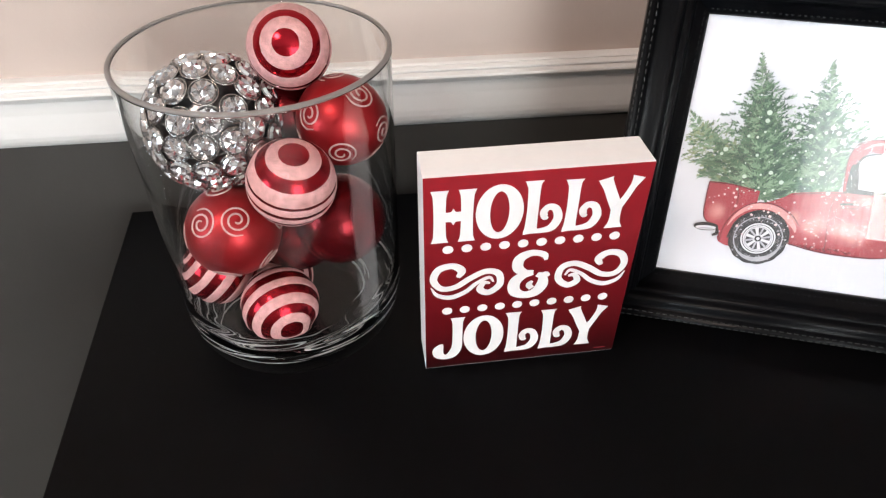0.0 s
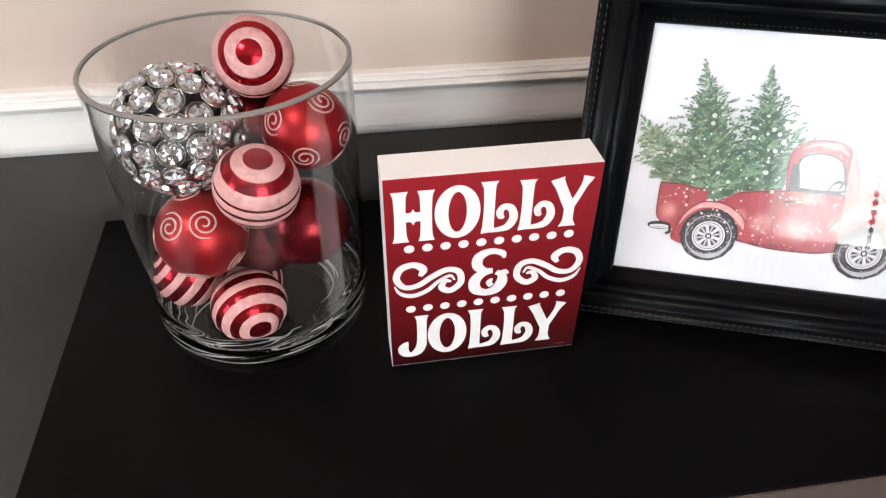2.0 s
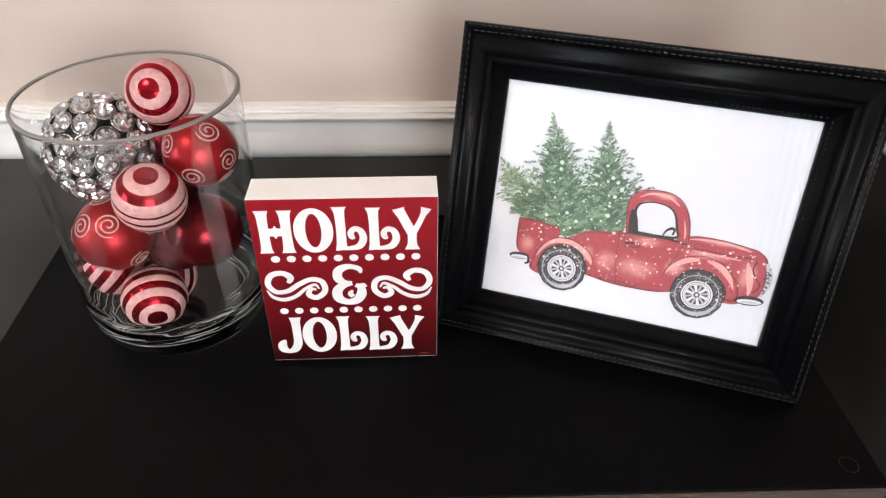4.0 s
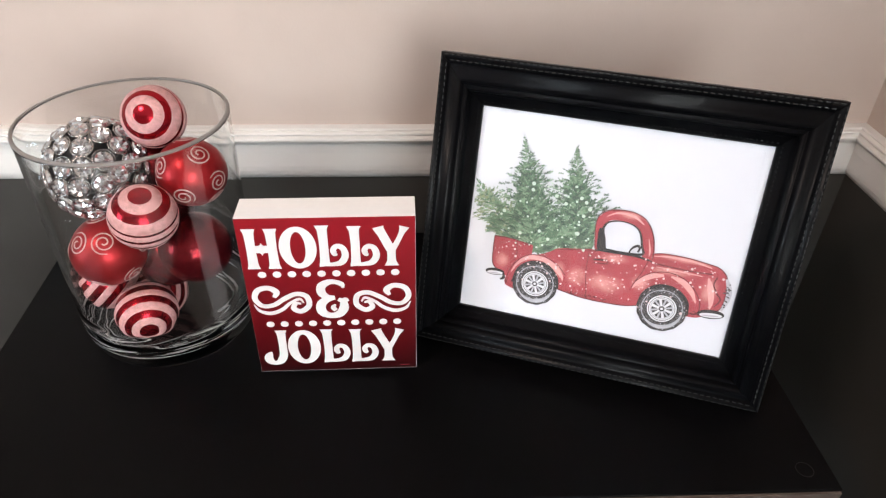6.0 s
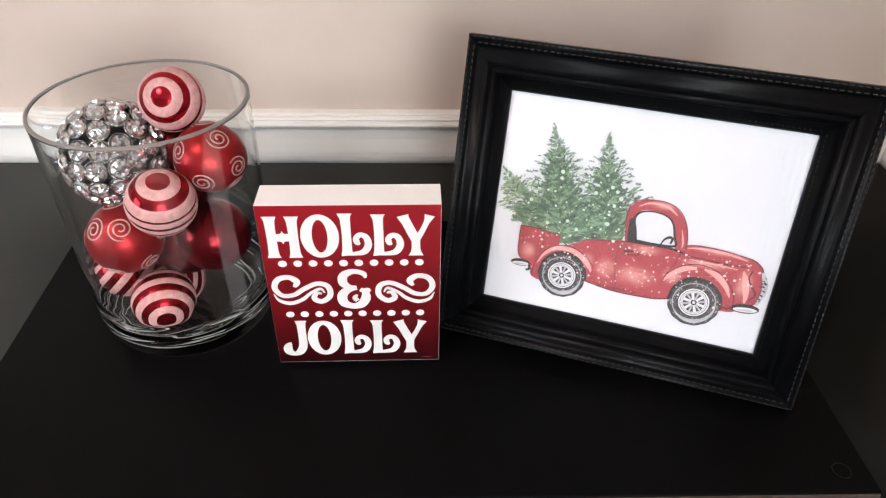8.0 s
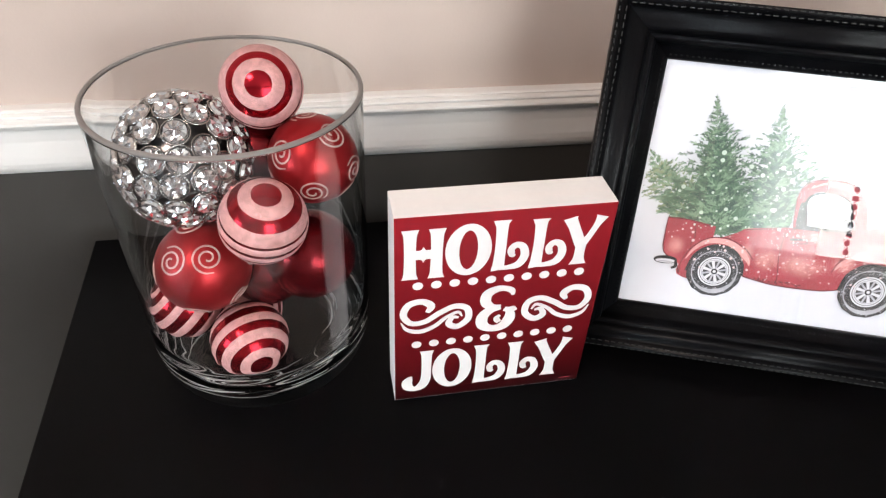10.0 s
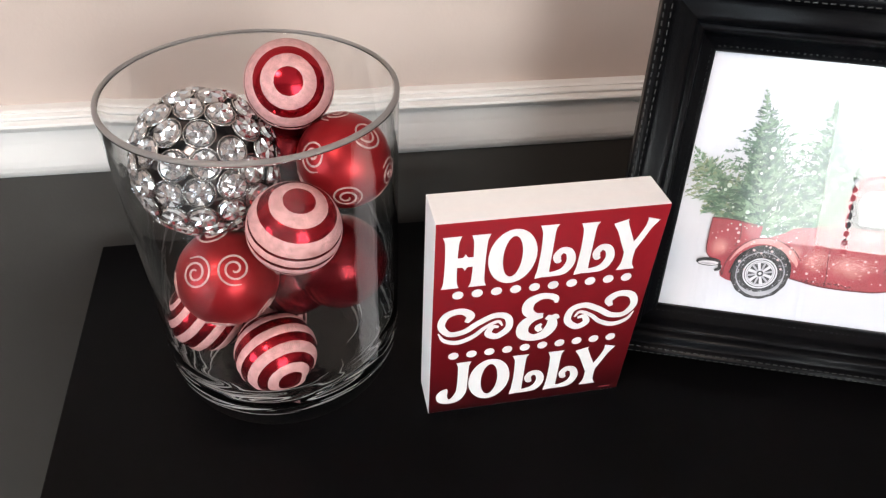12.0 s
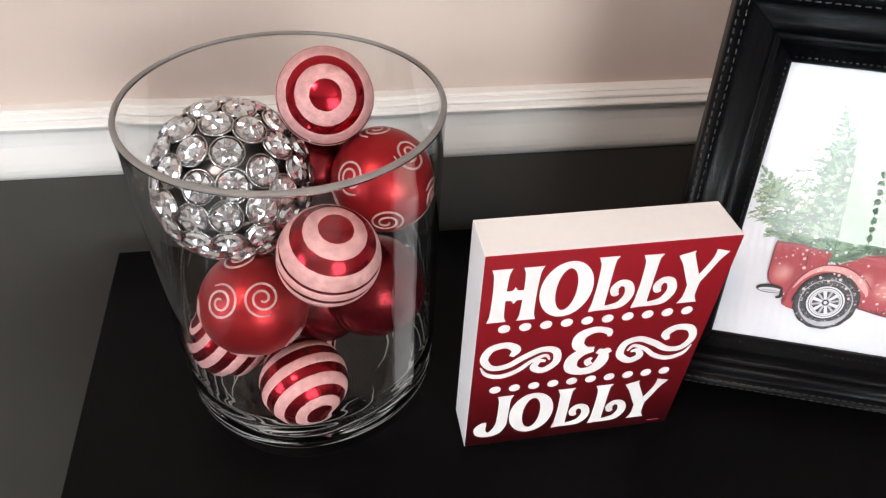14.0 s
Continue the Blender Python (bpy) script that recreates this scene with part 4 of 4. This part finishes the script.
def place(x, y, z, axis, spin=0):
    return Matrix.Translation((x, y, T + z)) @ axis.to_track_quat('Z', 'Y').to_matrix().to_4x4() @ pose(0, 0, 0, 0, 0, spin)


BANDS = [(17, 32), (46, 62), (75, 89), (103, 116), (129, 141), (152, 162)]


def striped(x, y, z, r, axis, label, bands=BANDS, capped=True):
    ob = holder("striped_bauble", place(x, y, z, axis), label, "bauble", "baubles in the vase")
    part("shell", ball(r), RED_SHINY, ob, "", None, True)
    for a, b in bands:
        a, b = radians(a), radians(b)
        prof = [(r * k * math.sin(t), r * k * math.cos(t)) for t, k in [(a, .998), (a + .02, 1.007)] + [(a + (b - a) * i / 5, 1.012) for i in range(1, 5)] + [(b - .02, 1.007), (b, .998)]]
        bm = lathe(prof, 64)
        bm.verts.ensure_lookup_table()
        for k, v in enumerate(bm.verts):   # the edges of the glitter are uneven
            row = k // 64
            if row in (0, 1, 6, 7):
                t = math.acos(max(-1, min(1, v.co.z / v.co.length))) + rng.uniform(-.006, .006)
                flat_ = Vector((v.co.x, v.co.y, 0)).normalized()
                v.co = (flat_ * math.sin(t) + Vector((0, 0, math.cos(t)))) * v.co.length
        part("glitter_band", bm, GLITTER, ob, "pale glitter band", None, True)
    if capped:
        cap(ob, r)
    return ob


def swirled(x, y, z, r, label, spots):
    ob = holder("swirl_bauble", place(x, y, z, Vector((0, -0.35, 1)).normalized()), label, "bauble", "baubles in the vase")
    part("shell", ball(r), RED_MATTE, ob, "", None, True)
    back = ob.matrix_basis.to_3x3().inverted()
    for d, hand in spots:
        d = (back @ d).normalized()
        e1 = d.orthogonal().normalized()
        e2 = d.cross(e1)
        bm = bmesh.new()
        start = rng.uniform(0, 6.28)
        pts = [((.05 + .29 * i / 22) * math.cos(start + hand * i * .62), (.05 + .29 * i / 22) * math.sin(start + hand * i * .62), .019 if 0 < i < 22 else .010) for i in range(23)]
        ribbon(bm, pts, 0.996, 1.014, 4, lambda a, b, k: (d + e1 * a + e2 * b).normalized() * r * k)
        part("swirl", bm, SWIRL, ob, "white glitter swirl")
    cap(ob, r)
    return ob


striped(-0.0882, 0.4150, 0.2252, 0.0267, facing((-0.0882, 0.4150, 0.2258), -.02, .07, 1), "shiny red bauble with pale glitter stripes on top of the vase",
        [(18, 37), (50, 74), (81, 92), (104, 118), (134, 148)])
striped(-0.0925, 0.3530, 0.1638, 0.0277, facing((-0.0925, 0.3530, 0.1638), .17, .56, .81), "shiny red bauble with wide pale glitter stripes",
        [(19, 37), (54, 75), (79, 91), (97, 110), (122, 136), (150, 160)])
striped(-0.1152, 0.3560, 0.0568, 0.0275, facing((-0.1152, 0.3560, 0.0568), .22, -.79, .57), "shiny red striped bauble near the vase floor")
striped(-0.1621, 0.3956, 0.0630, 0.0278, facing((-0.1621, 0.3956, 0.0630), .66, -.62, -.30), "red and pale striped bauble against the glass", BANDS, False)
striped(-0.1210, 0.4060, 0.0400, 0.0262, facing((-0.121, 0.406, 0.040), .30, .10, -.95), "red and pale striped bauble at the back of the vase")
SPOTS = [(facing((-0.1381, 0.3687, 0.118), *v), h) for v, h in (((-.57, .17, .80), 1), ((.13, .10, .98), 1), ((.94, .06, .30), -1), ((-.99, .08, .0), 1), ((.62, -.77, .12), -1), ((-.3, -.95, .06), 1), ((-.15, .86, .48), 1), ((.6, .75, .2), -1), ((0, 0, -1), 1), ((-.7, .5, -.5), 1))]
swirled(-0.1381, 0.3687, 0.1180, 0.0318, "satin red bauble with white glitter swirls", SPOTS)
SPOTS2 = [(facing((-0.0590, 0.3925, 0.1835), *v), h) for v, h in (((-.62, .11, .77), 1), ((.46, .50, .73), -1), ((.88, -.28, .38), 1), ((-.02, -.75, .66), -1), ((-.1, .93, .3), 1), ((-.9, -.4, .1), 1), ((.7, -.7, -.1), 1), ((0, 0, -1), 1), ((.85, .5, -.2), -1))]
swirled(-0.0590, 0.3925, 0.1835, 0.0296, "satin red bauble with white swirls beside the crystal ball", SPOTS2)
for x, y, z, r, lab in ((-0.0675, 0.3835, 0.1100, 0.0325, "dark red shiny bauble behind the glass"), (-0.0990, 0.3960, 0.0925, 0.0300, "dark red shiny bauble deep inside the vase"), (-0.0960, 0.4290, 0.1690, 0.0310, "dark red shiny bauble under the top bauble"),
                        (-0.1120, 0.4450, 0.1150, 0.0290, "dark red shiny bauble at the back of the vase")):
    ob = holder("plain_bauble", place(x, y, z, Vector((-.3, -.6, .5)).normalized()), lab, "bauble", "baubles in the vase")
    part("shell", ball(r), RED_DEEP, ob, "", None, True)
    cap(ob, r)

# ---- the crystal ball ----
CB = 0.0428
crystal_ball = holder("crystal_ball", pose(-0.1440, 0.4070, T + 0.1790, 12, -8, 20), "silver wire ball set with round clear crystals", "decorative ball")
gem = bmesh.new()
GR = 0.0084
# a cut stone: a narrow crown round a pleated star, on a shallow back
edge_, crown, star = ([gem.verts.new((k * GR * math.cos(2 * math.pi * (i + o) / 12), k * GR * math.sin(2 * math.pi * (i + o) / 12), z + (lift if i % 2 else 0))) for i in range(12)]
                      for k, o, z, lift in ((.99, 0, .0004, 0), (.84, 0, .0030, 0), (.42, .5, .0010, .0026)))
heart = gem.verts.new((0, 0, .0040))
foot = gem.verts.new((0, 0, -.0040))
for i in range(12):
    j = (i + 1) % 12
    gem.faces.new((edge_[i], edge_[j], crown[j], crown[i]))
    gem.faces.new((crown[i], crown[j], star[i]))
    gem.faces.new((crown[j], star[j], star[i]))
    gem.faces.new((star[i], star[j], heart))
    gem.faces.new((edge_[j], edge_[i], foot))
loop = bmesh.new()
rr = [[loop.verts.new(((GR + .0005 + .0005 * math.cos(b)) * math.cos(a), (GR + .0005 + .0005 * math.cos(b)) * math.sin(a), .0004 + .0011 * math.sin(b))) for b in (2 * math.pi * k / 6 for k in range(6))] for a in (2 * math.pi * i / 22 for i in range(22))]
for a, b in zip(rr, rr[1:] + rr[:1]):
    for k in range(6):
        loop.faces.new((a[k], a[(k + 1) % 6], b[(k + 1) % 6], b[k]))
first = None
for lat, n in ((-88, 1), (-66, 6), (-44, 11), (-22, 15), (0, 16), (22, 15), (44, 11), (66, 6), (88, 1)):
    for i in range(n):
        az = radians(360 * (i + .5 * (lat // 22 % 2)) / n + rng.uniform(-2, 2))
        la = radians(lat + rng.uniform(-1.5, 1.5))
        d = Vector((math.cos(la) * math.cos(az), math.cos(la) * math.sin(az), math.sin(la)))
        m = Matrix.Translation(d * CB) @ d.to_track_quat('Z', 'Y').to_matrix().to_4x4() @ pose(0, 0, 0, rng.uniform(-5, 5), rng.uniform(-5, 5), rng.uniform(0, 90))
        if first is None:
            first = part("crystal", gem, CRYSTAL, crystal_ball, "", m)
            band = part("ring_setting", loop, SILVER, first, "silver ring setting", None, True)
        else:
            c = new("crystal", first.data)
            c.parent, c.matrix_basis = crystal_ball, m
            b = tagged(new("ring_setting", band.data), "silver ring setting")
            b.parent = c
wires = bmesh.new()
for lat in (-64, -38, -13, 13, 38, 64):
    la = radians(lat)
    rad, zz = CB * .985 * math.cos(la), CB * .985 * math.sin(la)
    prev = None
    loop_ = [[wires.verts.new(((rad + .0008 * math.cos(b)) * math.cos(a), (rad + .0008 * math.cos(b)) * math.sin(a), zz + .0008 * math.sin(b))) for b in (0, 2.1, 4.2)] for a in (2 * math.pi * i / 48 for i in range(48))]
    for a, b in zip(loop_, loop_[1:] + loop_[:1]):
        for k in range(3):
            wires.faces.new((a[k], a[(k + 1) % 3], b[(k + 1) % 3], b[k]))
part("inner_shell", ball(CB * .84, n=40, rows=20), SMOKE, crystal_ball, "dark inner shell", None, True)
part("wire_cage", wires, DARK_SILVER, crystal_ball, "silver wire cage")
